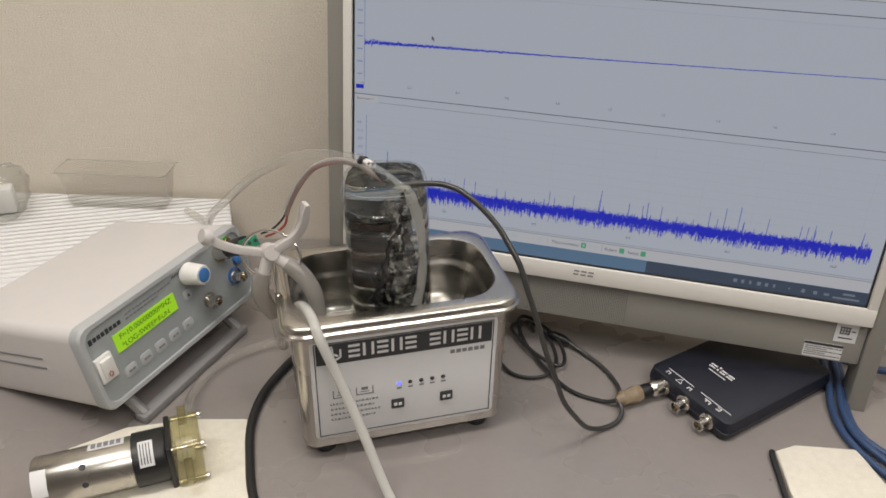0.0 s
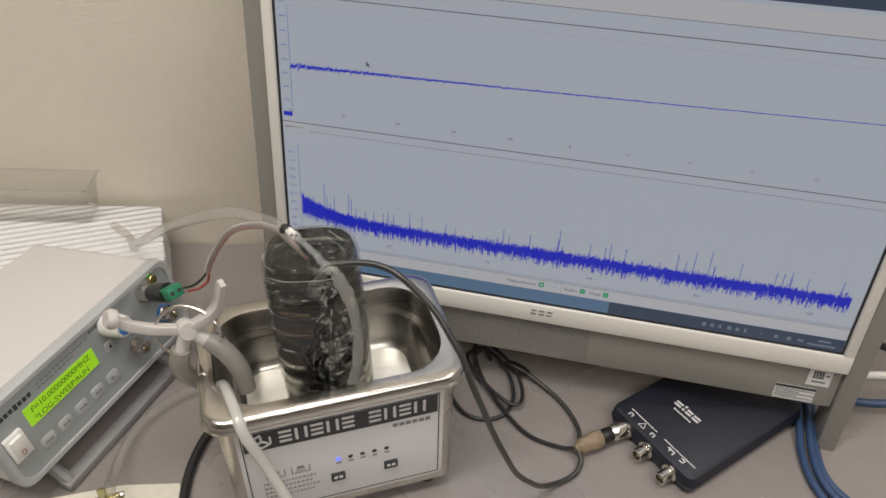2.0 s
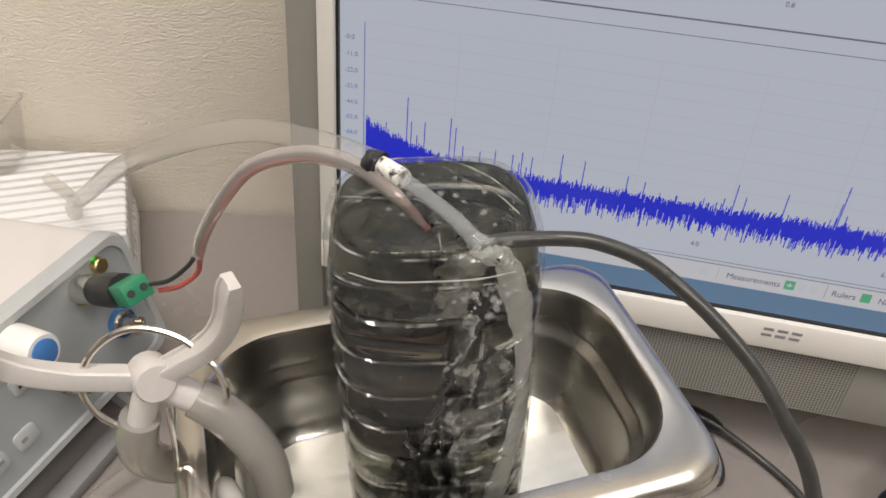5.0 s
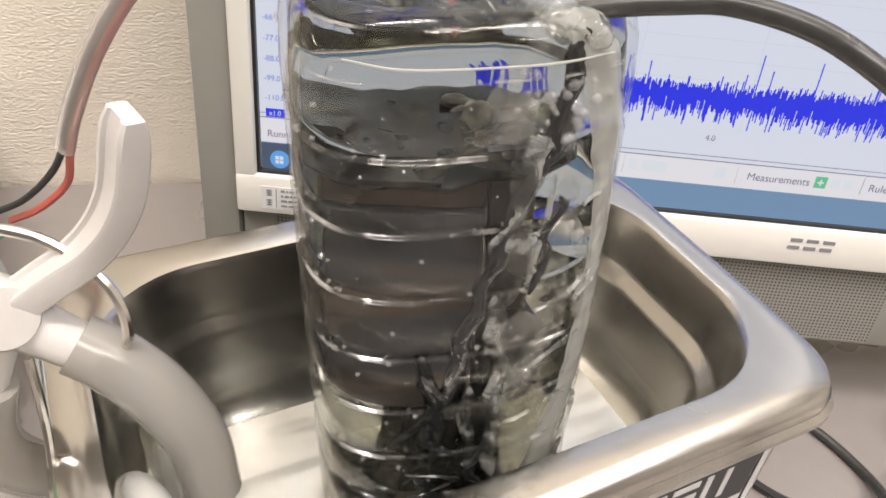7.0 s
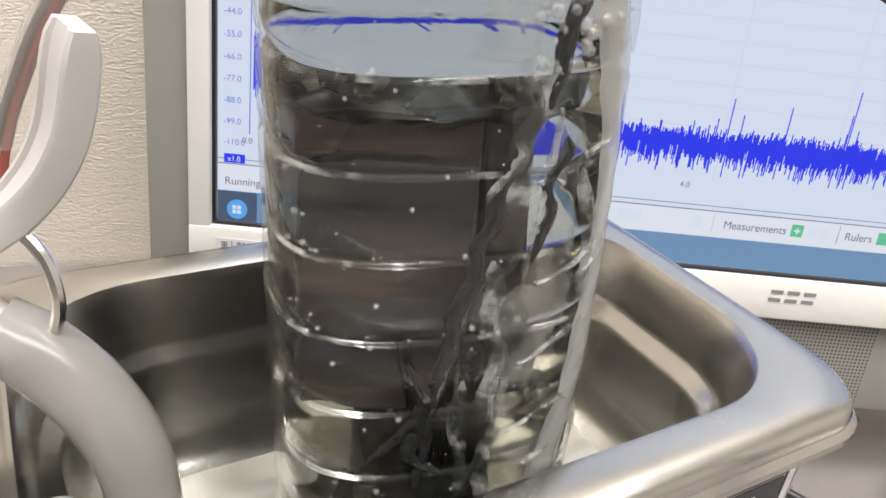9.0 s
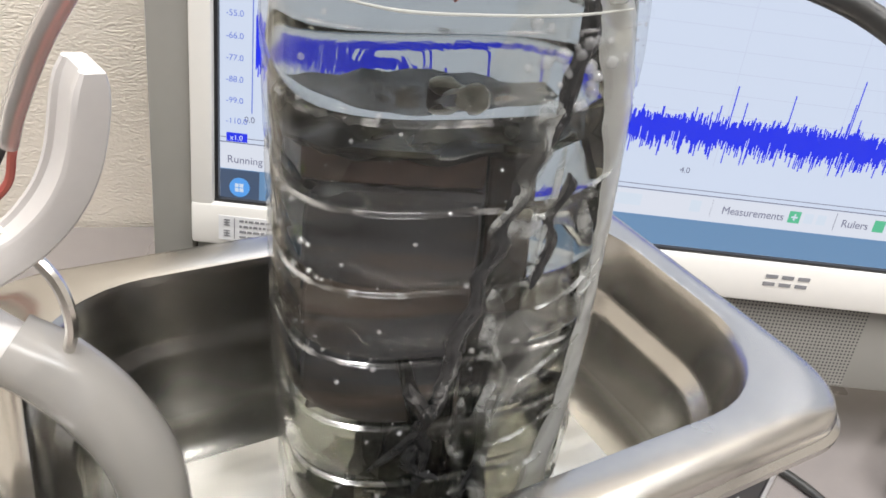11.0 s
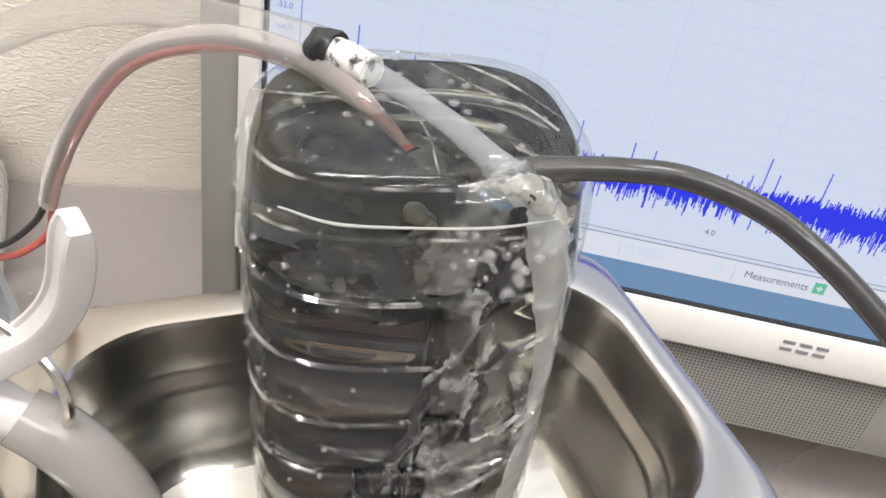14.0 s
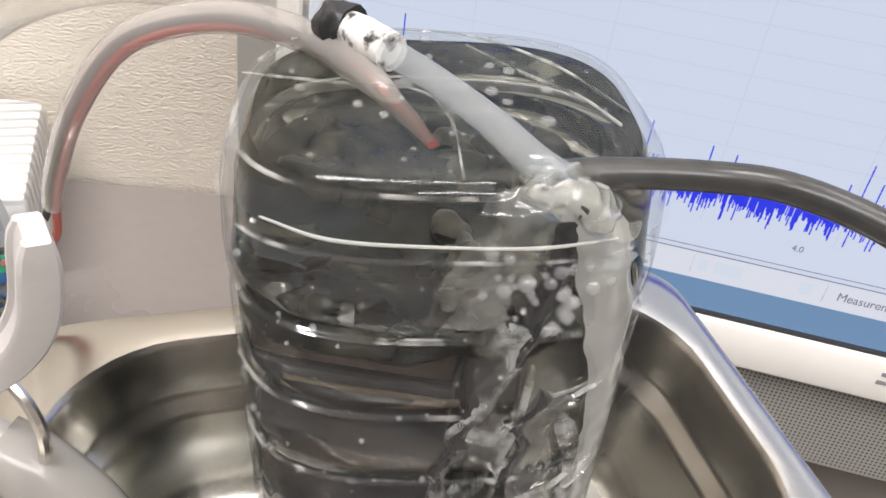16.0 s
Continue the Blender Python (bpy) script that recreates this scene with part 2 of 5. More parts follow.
ACRYLIC = clear("clear_acrylic", (0.975, 0.972, 0.965), 0.05, 0.015)
BAG = clear("clear_bag_film", (0.9, 0.9, 0.88), 0.06, 0.14, bump=1.0, bump_scale=60)
AMBER = clear("amber_pump_plastic", (0.82, 0.79, 0.60), 0.06, 0.22, (0.50, 0.47, 0.31))
WATER = clear("still_water", (0.93, 0.94, 0.93), 0.0, 0.0, ior=1.33, bump=0.35, bump_scale=60)
def refracting(name, tint, ior):
    m = bpy.data.materials.new(name)
    m.use_nodes = True
    n, l = m.node_tree.nodes, m.node_tree.links
    n.remove(n["Principled BSDF"])
    g, co, t, bp = (n.new("ShaderNode" + k) for k in ("BsdfGlass", "TexCoord", "TexNoise", "Bump"))
    g.inputs["Color"].default_value, g.inputs["Roughness"].default_value, g.inputs["IOR"].default_value = (*tint, 1), 0.0, ior
    t.inputs["Scale"].default_value, t.inputs["Detail"].default_value = 55, 3
    bp.inputs["Strength"].default_value, bp.inputs["Distance"].default_value = 0.22, 0.001
    l.new(co.outputs["Object"], t.inputs["Vector"])
    l.new(t.outputs["Fac"], bp.inputs["Height"])
    l.new(bp.outputs["Normal"], g.inputs["Normal"])
    l.new(g.outputs[0], n["Material Output"].inputs["Surface"])
    return m


LIQUID = refracting("bottle_liquid", (0.80, 0.80, 0.765), 1.33)
SCREEN = glow("lit_screen_white", (0.41, 0.447, 0.515), 1.0)
SCREENBAR = glow("lit_screen_grey_bar", (0.46, 0.47, 0.50), 1.0)
SCREENLINE = glow("lit_screen_dark_line", (0.13, 0.13, 0.17), 1.0)
SCREENFAINT = glow("lit_screen_faint_line", (0.36, 0.38, 0.46), 1.0)
SCREENBLUE = glow("lit_screen_blue_trace", (0.001, 0.012, 0.50), 1.0)
SCREENTEXT = glow("lit_screen_text", (0.10, 0.10, 0.15), 1.0)
SCREENLABEL = glow("lit_screen_blue_text", (0.10, 0.14, 0.42), 1.0)
SCREENTASK = glow("lit_taskbar", (0.085, 0.165, 0.27), 1.0)
SCREENDARK = glow("lit_taskbar_dark", (0.03, 0.05, 0.09), 1.0)
SCREENTRAY = glow("lit_tray_icon", (0.16, 0.19, 0.24), 1.0)
SCREENAXIS = glow("lit_axis_text", (0.24, 0.28, 0.46), 1.0)
SCREENGREEN = glow("lit_green_button", (0.06, 0.32, 0.17), 1.0)
SCREENPALE = glow("lit_pale_icon", (0.42, 0.46, 0.50), 1.0)
LCD = glow("green_backlit_lcd", (0.36, 0.72, 0.01), 1.0)
LCDINK = material("lcd_dark_segment", (0.06, 0.16, 0.01), 0.4)
LEDBLUE = glow("blue_led", (0.12, 0.16, 1.0), 2.5)
LEDGREEN = glow("green_led", (0.05, 0.7, 0.06), 1.0)


# ---------------------------------------------------------------- mesh helpers
def finish(ob, bm, mat, smooth=True, angle=38):
    bmesh.ops.recalc_face_normals(bm, faces=bm.faces)
    me = ob.data
    if smooth:
        for f in bm.faces:
            f.smooth = True
        for e in bm.edges:
            if len(e.link_faces) == 2 and e.calc_face_angle(0) > radians(angle):
                e.smooth = False
    bm.to_mesh(me)
    bm.free()
    me.materials.append(mat)
    return ob


def part(name, bm, mat, parent, label="", smooth=True):
    ob = new(name, bpy.data.meshes.new(name))
    finish(ob, bm, mat, smooth)
    ob.parent = parent
    if label:
        tagged(ob, label)
    return ob


def thing(name, m, label, category, group=""):
    ob = new(name)
    ob.empty_display_size = 0.02
    ob.matrix_world = m
    return tagged(ob, label, category, group)


def single(name, bm, mat, label, category, kind="", group="", m=None):
    ob = new(name, bpy.data.meshes.new(name))
    finish(ob, bm, mat)
    if m is not None:
        ob.matrix_world = m
    return tagged(ob, label, category, group, kind)


def box(sx, sy, sz, c=(0, 0, 0), bevel=0.0, seg=2, m=None, bm=None):
    """A block of that size about its centre, with rounded edges."""
    b = bmesh.new()
    bmesh.ops.create_cube(b, size=1)
    bmesh.ops.scale(b, vec=(sx, sy, sz), verts=b.verts)
    if bevel:
        bmesh.ops.bevel(b, geom=b.edges[:], offset=bevel, segments=seg, affect="EDGES", profile=0.5)
    bmesh.ops.translate(b, vec=c, verts=b.verts)
    if m is not None:
        bmesh.ops.transform(b, matrix=m, verts=b.verts)
    return b if bm is None else merge(bm, b)


def merge(a, b):
    me = bpy.data.meshes.new("tmp")
    b.to_mesh(me)
    b.free()
    a.from_mesh(me)
    bpy.data.meshes.remove(me)
    return a


def rr(hx, hy, r, n=7):
    """A rounded rectangle, anticlockwise."""
    r = min(r, hx * 0.999, hy * 0.999)
    out = []
    for k, (sx, sy) in enumerate(((1, 1), (-1, 1), (-1, -1), (1, -1))):
        for i in range(n + 1):
            a = radians(90 * k + 90 * i / n)
            out.append((sx * (hx - r) + r * math.cos(a), sy * (hy - r) + r * math.sin(a)))
    return out


def loft(rings, close_first=True, close_last=True, bm=None):
    """Skin over rings of points, each a list of (x, y, z)."""
    bm = bm or bmesh.new()
    rows = [[bm.verts.new(p) for p in ring] for ring in rings]
    n = len(rows[0])
    for a, b in zip(rows, rows[1:]):
        for i in range(n):
            bm.faces.new((a[i], a[(i + 1) % n], b[(i + 1) % n], b[i]))
    if close_first:
        bm.faces.new(rows[0][::-1])
    if close_last:
        bm.faces.new(rows[-1])
    return bm


def rings(spec, cx=0.0, cy=0.0, n=7):
    """Rounded-rectangle rings from rows of (z, half width, half depth, radius)."""
    return [[(cx + x, cy + y, z) for x, y in rr(hx, hy, r, n)] for z, hx, hy, r in spec]


def lathe(profile, seg=24, m=None, bm=None, close_first=True, close_last=True):
    """Turned shape about z from rows of (radius, z)."""
    b = loft([[(r * math.cos(2 * math.pi * i / seg), r * math.sin(2 * math.pi * i / seg), z) for i in range(seg)] for r, z in profile], close_first, close_last)
    if m is not None:
        bmesh.ops.transform(b, matrix=m, verts=b.verts)
    return b if bm is None else merge(bm, b)


def smooth_path(points, steps=8):
    p = [Vector(q) for q in points]
    p = [2 * p[0] - p[1]] + p + [2 * p[-1] - p[-2]]
    out = []
    for a, b, c, d in zip(p, p[1:], p[2:], p[3:]):
        for i in range(steps):
            t = i / steps
            out.append(0.5 * ((2 * b) + (c - a) * t + (2 * a - 5 * b + 4 * c - d) * t * t + (3 * b - a - 3 * c + d) * t ** 3))
    out.append(p[-2])
    return out


def sweep(points, radius, seg=10, steps=8, flat=1.0, bm=None, wall=0.0):
    """A round cord or hose along a smooth path; radius a number or one a path point; wall makes it hollow."""
    path = smooth_path(points, steps)
    n = len(path)
    radii = [radius] * n if not isinstance(radius, (list, tuple)) else [np.interp(i / (n - 1) * (len(radius) - 1), range(len(radius)), radius) for i in range(n)]
    tangents = [(path[min(i + 1, n - 1)] - path[max(i - 1, 0)]).normalized() for i in range(n)]
    side = tangents[0].orthogonal().normalized()
    out = []
    for p, t, r in zip(path, tangents, radii):
        side = (side - t * side.dot(t)).normalized()
        up = t.cross(side)
        out.append((p, side.copy(), up, r))
    outer = [[p + s * (r * math.cos(a)) + u * (r * flat * math.sin(a)) for a in (2 * math.pi * i / seg for i in range(seg))] for p, s, u, r in out]
    if wall:
        inner = [[p + s * ((r - wall) * math.cos(a)) + u * ((r - wall) * flat * math.sin(a)) for a in (2 * math.pi * i / seg for i in range(seg))] for p, s, u, r in out]
        return loft(outer + inner[::-1] + [outer[0]], False, False, bm)
    return loft(outer, True, True, bm)


def rod(a, b, r, seg=14, bm=None):
    return sweep([a, [(x + y) / 2 for x, y in zip(a, b)], b], r, seg, 1, bm=bm)


def plate(x0, z0, x1, z1, y, th=0.0006, bm=None, bevel=0.0):
    """A thin upright plate in the plane y, proud towards -y."""
    return box(x1 - x0, th, z1 - z0, ((x0 + x1) / 2, y - th / 2, (z0 + z1) / 2), bevel, bm=bm)


def words(text, size, x, z, y, mat, parent, name="lettering", label="", width=None, m=None):
    """Lettering in the plane y, reading along x, as a thin mesh."""
    cu = bpy.data.curves.new("tmp_text", "FONT")
    cu.body, cu.size, cu.extrude = text, size, 0.00005
    ob = bpy.data.objects.new("tmp_text", cu)
    scene.collection.objects.link(ob)
    me = bpy.data.meshes.new_from_object(ob.evaluated_get(bpy.context.evaluated_depsgraph_get()))
    bpy.data.objects.remove(ob)
    me.name = name
    if width:
        w = max(v.co.x for v in me.vertices)
        me.transform(Matrix.Diagonal((width / w, 1, 1, 1)))
    me.transform(pose(x, y, z, 90) if m is None else m)
    me.materials.clear()
    me.materials.append(mat)
    o = new(name, me)
    o.parent = parent
    if label:
        tagged(o, label)
    return o


# ---------------------------------------------------------------- room
def slab(name, sx, sy, sz, m, mat, label):
    return single(name, box(sx, sy, sz, bevel=0.002), mat, label, "wall" if "wall" in name else name, kind="structure", m=m)


TURN = -17.0
WALL = pose(-0.06, 0.349, 0, 0, 0, TURN)
slab("wall_back", 4.4, 0.1, 2.6, WALL @ pose(0.3, 0.05, 0.55), WALLPAPER, "cream embossed vinyl wallpaper wall behind the desk")
# unseen walls and ceiling, added to close the room and feed reflections
slab("wall_front", 4.4, 0.1, 2.6, WALL @ pose(0.3, -3.45, 0.55), DARKROOM, "unseen grey wall added across the room for reflections")
slab("wall_side_1", 0.1, 3.4, 2.6, WALL @ pose(-1.95, -1.7, 0.55), ROOM, "unseen plain painted wall added to close the room")
slab("wall_side_2", 0.1, 3.4, 2.6, WALL @ pose(2.55, -1.7, 0.55), ROOM, "unseen plain painted wall added to close the room")
slab("ceiling", 4.6, 3.7, 0.1, WALL @ pose(0.3, -1.7, 1.9), ROOM, "unseen plain pale ceiling added to close the room")
slab("floor", 4.6, 3.7, 0.1, WALL @ pose(0.3, -1.7, -0.80), CARPET, "dark grey office carpet")

desk = thing("desk", WALL @ pose(0.25, -0.002, 0), "pale grey laminate office desk against the wall", "desk")
part("desktop", box(1.9, 0.80, 0.028, (0, -0.40, -0.014), 0.003), DESK, desk)
for sx in (-0.92, 0.92):
    part("leg", box(0.04, 0.70, 0.722, (sx, -0.40, -0.389), 0.003), SILVER, desk, "grey panel leg")
part("back_panel", box(1.78, 0.018, 0.36, (0, -0.06, -0.21), 0.002), SILVER, desk)

# ---------------------------------------------------------------- all-in-one computer
SW, SH = 0.4355, 0.2560
pc = thing("desktop_computer", pose(-0.0082, 0.1828, 0.0975, -7.0, 0, -29.56), "white and silver all-in-one computer with its screen lit", "computer")


def frame_bm(x0, z0, x1, z1, l, b, r, t, y0, y1, bevel):
    bm = box(x1 - x0, y1 - y0, b, ((x0 + x1) / 2, (y0 + y1) / 2, z0 + b / 2), bevel)
    box(x1 - x0, y1 - y0, t, ((x0 + x1) / 2, (y0 + y1) / 2, z1 - t / 2), bevel, bm=bm)
    box(l, y1 - y0 - 0.0006, z1 - z0 - t - b + 0.002, (x0 + l / 2, (y0 + y1) / 2, (z0 + b + z1 - t) / 2), bevel, bm=bm)
    box(r, y1 - y0 - 0.0006, z1 - z0 - t - b + 0.002, (x1 - r / 2, (y0 + y1) / 2, (z0 + b + z1 - t) / 2), bevel, bm=bm)
    return bm


part("bezel", frame_bm(-0.0095, -0.0175, SW + 0.0095, SH + 0.013, 0.0078, 0.0160, 0.0078, 0.0115, -0.004, 0.022, 0.0012), BEZEL, pc, "white plastic bezel")
part("screen_border", frame_bm(-0.0030, -0.0022, SW + 0.0030, SH + 0.0030, 0.0026, 0.0018, 0.0026, 0.0026, -0.0012, 0.010, 0.0), BLACK, pc, "thin black screen edge")
for x0 in (-0.0245, SW + 0.0096):
    part("side_leg", box(0.0148, 0.026, 0.400, (x0 + 0.0074, 0.0125, 0.100), 0.0015), SILVER, pc, "silver plastic leg strip reaching to the desk")
part("housing", box(SW + 0.0186, 0.045, SH + 0.060, (SW / 2, 0.045, SH / 2 - 0.018), 0.004), SILVER, pc, "silver grey back housing")
grille = part("speaker_panel", box(SW + 0.0185, 0.020, 0.0385, (SW / 2, 0.0125, -0.0370), 0.0012), SILVER, pc, "silver speaker panel with fine perforations")


def perforate(base):
    """Fine round perforations on the speaker panel, 1.5 mm apart."""
    m = base.copy()
    m.name = "perforated_silver_plastic"
    n, l = m.node_tree.nodes, m.node_tree.links
    b = n["Principled BSDF"]
    co, sc, fr, sub, ln, lt, mix = (n.new("ShaderNode" + k) for k in ("TexCoord", "VectorMath", "VectorMath", "VectorMath", "VectorMath", "MapRange", "Mix"))
    sc.operation, fr.operation, sub.operation, ln.operation = "MULTIPLY", "FRACTION", "SUBTRACT", "LENGTH"
    sc.inputs[1].default_value = (1 / 0.0015, 0, 1 / 0.0015)
    sub.inputs[1].default_value = (0.5, 0, 0.5)
    l.new(co.outputs["Object"], sc.inputs[0])
    l.new(sc.outputs[0], fr.inputs[0])
    l.new(fr.outputs[0], sub.inputs[0])
    l.new(sub.outputs[0], ln.inputs[0])
    l.new(ln.outputs["Value"], lt.inputs["Value"])
    lt.inputs["From Min"].default_value, lt.inputs["From Max"].default_value = 0.22, 0.32
    mix.data_type = "RGBA"
    mix.inputs["A"].default_value = (0.03, 0.03, 0.03, 1)
    src = b.inputs["Base Color"].links[0].from_socket
    l.new(src, mix.inputs["B"])
    l.new(lt.outputs[0], mix.inputs["Factor"])
    l.new(mix.outputs["Result"], b.inputs["Base Color"])
    return m


PERFORATED = perforate(SILVER)
part("speaker_mesh", plate(0.004, -0.0545, 0.252, -0.0195, 0.0022, 0.0006), PERFORATED, pc, "perforated speaker mesh")
# maker's mark on the bezel: plain slanted blocks
for i in range(3):
    mark = box(0.0045, 0.0003, 0.0014, (0.2055 + 0.0062 * i, -0.00415, -0.0062))
    box(0.0045, 0.0003, 0.0014, (0.2051 + 0.0062 * i, -0.00415, -0.0094), bm=mark)
    part("maker_mark", mark, GREYINK, pc)
note = part("caution_sticker", plate(0.0005, -0.0150, 0.052, -0.0055, -0.0040, 0.0003), LABEL, pc, "small white caution sticker with grey print")
nb = bmesh.new()
for z in (-0.0080, -0.0122):
    for k in range(3):
        box(0.0022, 0.0002, 0.0004, (0.0035, -0.0044, z - 0.0010 + 0.0010 * k), bm=nb)
    box(0.0004, 0.0002, 0.0026, (0.0035, -0.0044, z), bm=nb)
box(0.0003, 0.0002, 0.0080, (0.0062, -0.0044, -0.0102), bm=nb)
rng = np.random.RandomState(2)
for k in range(4):
    x = 0.0080
    while x < 0.046 - 0.012 * (k == 3):
        w = 0.0008 + 0.0016 * rng.rand()
        box(w, 0.0002, 0.0009, (x + w / 2, -0.0044, -0.0070 - 0.0021 * k), bm=nb)
        x += w + 0.0005
part("print", nb, GREYINK, note)
icon = part("recycling_sticker", plate(0.4205, -0.0370, 0.4375, -0.0185, 0.0024, 0.0003), LABEL, pc, "small square white sticker with a dark pictogram")
ib = bmesh.new()
for k in range(4):
    box(0.0009, 0.0002, 0.0070, (0.4245 + 0.0021 * k, 0.0020, -0.0262), bm=ib)
for k in range(3):
    box(0.0080, 0.0002, 0.0008, (0.4278, 0.0020, -0.0236 - 0.0026 * k), bm=ib)
box(0.0105, 0.0002, 0.0010, (0.4290, 0.0020, -0.0330), bm=ib)
box(0.0030, 0.0002, 0.0010, (0.4345, 0.0020, -0.0262), bm=ib)
part("pictogram", ib, INK, icon)
spec = part("rating_sticker", plate(0.4000, -0.0545, 0.4300, -0.0405, 0.0024, 0.0003), LABEL, pc, "striped rating sticker with tiny print")
sb = bmesh.new()
box(0.0300, 0.0002, 0.0024, (0.4150, 0.0020, -0.0418), bm=sb)
rng = np.random.RandomState(4)
for k in range(5):
    x = 0.4012
    while x < 0.428 - 0.010 * (k % 2):
        w = 0.0010 + 0.0022 * rng.rand()
        box(w, 0.0002, 0.0007, (x + w / 2, 0.0020, -0.0446 - 0.0019 * k), bm=sb)
        x += w + 0.0006
part("print", sb, INK, spec)

# the lit screen and what it shows
screen = part("screen", box(SW, 0.004, SH, (SW / 2, 0.002, SH / 2)), SCREEN, pc, "lit screen with two measuring panes and blue traces", smooth=False)


def shown(name, mat, quads, y=-0.0004, label=""):
    """Flat picture elements on the screen: rows of x0, z0, x1, z1 in millimetres."""
    groups = [quads] if len(quads) > 60 else [[q] for q in quads]
    for some in groups:
        bm = bmesh.new()
        for x0, z0, x1, z1 in some:
            bm.faces.new([bm.verts.new((x / 1000, y, z / 1000)) for x, z in ((x0, z0), (x1, z0), (x1, z1), (x0, z1))])
        ob = part(name, bm, mat, screen, label, smooth=False)
        if len(quads) > 60:
            tagged(ob, kind="stuff")


W, H = SW * 1000, SH * 1000
shown("task_bar", SCREENTASK, [(0.2, 0.2, W - 0.2, 11.2)], label="blue task bar along the screen's foot")
shown("task_bar_end", SCREENDARK, [(262, 0.25, W - 0.2, 11.0), (0.2, 0.25, 14, 11.0)], -0.0006)
shown("status_bar", SCREENBAR, [(0.2, 11.4, W - 0.2, 20.6)])
shown("tool_bar", SCREENBAR, [(0.2, 230.6, W - 0.2, 244)])
shown("title_bar", SCREENDARK, [(0.2, 247.0, W - 0.2, H - 0.2)], label="dark window title bar")
shown("pane_line", SCREENLINE, [(0, 20.8, W, 21.2), (0, 22.6, W, 22.9), (0, 125.6, W, 126.3), (21, 119.6, W, 119.9), (0, 219.4, W, 220.1), (0, 230.2, W, 230.6), (177, 13.2, 177.3, 20), (223.5, 13.2, 223.8, 20), (135, 13.2, 135.3, 20)])
shown("pane_tab", SCREENBAR, [(0.5, 119.9, 21, 125.4)])
shown("axis_line", SCREENLABEL, [(10.8, 32, 11.2, 108), (8.6, 138, 9.0, 213)])
grid = [(11, 28.8 + 7.23 * k, W - 8, 29.0 + 7.23 * k) for k in range(3, 12)]
grid += [(11 + 40.6 * k, 32, 11.2 + 40.6 * k, 108) for k in range(1, 11)] + [(10, 212.6, W - 6, 213.0)]
shown("grid_line", SCREENFAINT, grid, -0.0003)

rng = np.random.RandomState(7)
cols, x = [], 12.0
while x < 428:
    hump = 21 * math.exp(-(x - 12) / 26)
    lo, hi = 38.6 + 0.45 * hump + rng.rand() ** 3 * 4, 48.6 + 0.8 * hump + rng.randn() * 1.1
    if rng.rand() < 0.05:
        hi += rng.rand() * 14
    if rng.rand() < 0.006:
        hi += 10 + rng.rand() * 12
    cols.append((x, lo + 1.2 - rng.rand() ** 2 * 6.5, x + 0.42, max(hi, lo + 2)))
    x += 0.34
shown("spectrum_trace", SCREENBLUE, cols, -0.0005, "dense blue noise spectrum")
cols, x = [], 9.0
while x < 432:
    amp = 0.25 + 1.3 * math.exp(-(x - 9) / 90)
    mid = 169.6 + 9.5 * (x / 430) ** 1.25 + rng.randn() * 0.4 * amp
    cols.append((x, mid - amp * (0.4 + rng.rand()), x + 0.6, mid + amp * (0.4 + rng.rand())))
    x += 0.5
shown("time_trace", SCREENBLUE, cols, -0.0005, "thin blue time trace")


def screen_words(text, size, u, v, mat=SCREENTEXT, width=None):
    return words(text, size / 1000, u / 1000, v / 1000, -0.0007, mat, screen, "lettering", width=width and width / 1000)


for k in range(11):
    screen_words("%.1f" % (-11.0 * (10 - k)), 2.9, 2.2, 27.9 + 7.23 * k, SCREENLABEL)
shown("scale_box", SCREENBLUE, [(2.4, 19.9 + 1.5, 9.6, 24.6), (1.5, 130.6, 8.4, 134.0)], -0.0006)
screen_words("x1.0", 2.6, 3.6, 22.0, SCREENPALE)
for k in range(6):
    screen_words("%.1f" % (2.0 * k), 3.0, (8.5 if k == 0 else 2.4 + 79.8 * k), 28.8)
for k in range(10):
    screen_words("%.1f" % (0.2 * k), 2.7, 6.0 + 41.2 * k, 134.6)
screen_words("Measurements", 4.2, 181.0, 15.0, width=23.2)
screen_words("Rulers", 4.2, 226.0, 15.0, width=10.2)
screen_words("Notes", 4.2, 245.5, 15.0, width=9.0)
screen_words("Running", 3.9, 2.6, 13.6, width=12.5)
screen_words("Spectrum 1", 3.0, 2.0, 121.4, width=15)
shown("green_button", SCREENGREEN, [(206.0, 14.4, 210.4, 19.0), (238.2, 14.4, 242.4, 19.0), (256.0, 14.4, 260.2, 19.0)], -0.0006)
shown("button_cross", SCREENPALE, [(207.0, 16.3, 209.4, 17.0), (207.9, 15.4, 208.5, 17.9), (211.8, 14.8, 215.2, 18.6), (216.6, 14.8, 220.0, 18.6), (137, 14.6, 140, 19), (142, 14.6, 151, 19), (169, 14.6, 173, 19)], -0.0007)
labels = [(2.4, 142.4 + 10.3 * k, 7.2, 143.6 + 10.3 * k) for k in range(8)]
shown("axis_label", SCREENAXIS, labels, -0.0006)
tray = [(333 + 6.2 * k, 4.0, 336 + 6.2 * k - 0.6 * (k % 3), 7.2) for k in range(6)] + [(376, 4.8, 377.4, 5.8), (386, 3.6, 388.6, 6.8), (395, 3.6, 398, 6.6), (403, 4.0, 407, 6.0), (417, 6.4, 426, 8.2), (410, 2.6, 430, 4.2)]
shown("tray_icon", SCREENTRAY, tray, -0.0008)
tools = [(12 + 5.4 * k, 234, 15.2 + 5.4 * k, 238) for k in range(32) if k % 5]
shown("tool_icon", SCREENFAINT, tools, -0.0006)
orb = lathe([(0.0036, 0.0), (0.0036, 0.0002)], 24, pose(0.0071, -0.0008, 0.0046, 90))
part("start_button", orb, glow("lit_blue_orb", (0.06, 0.22, 0.50)), screen)
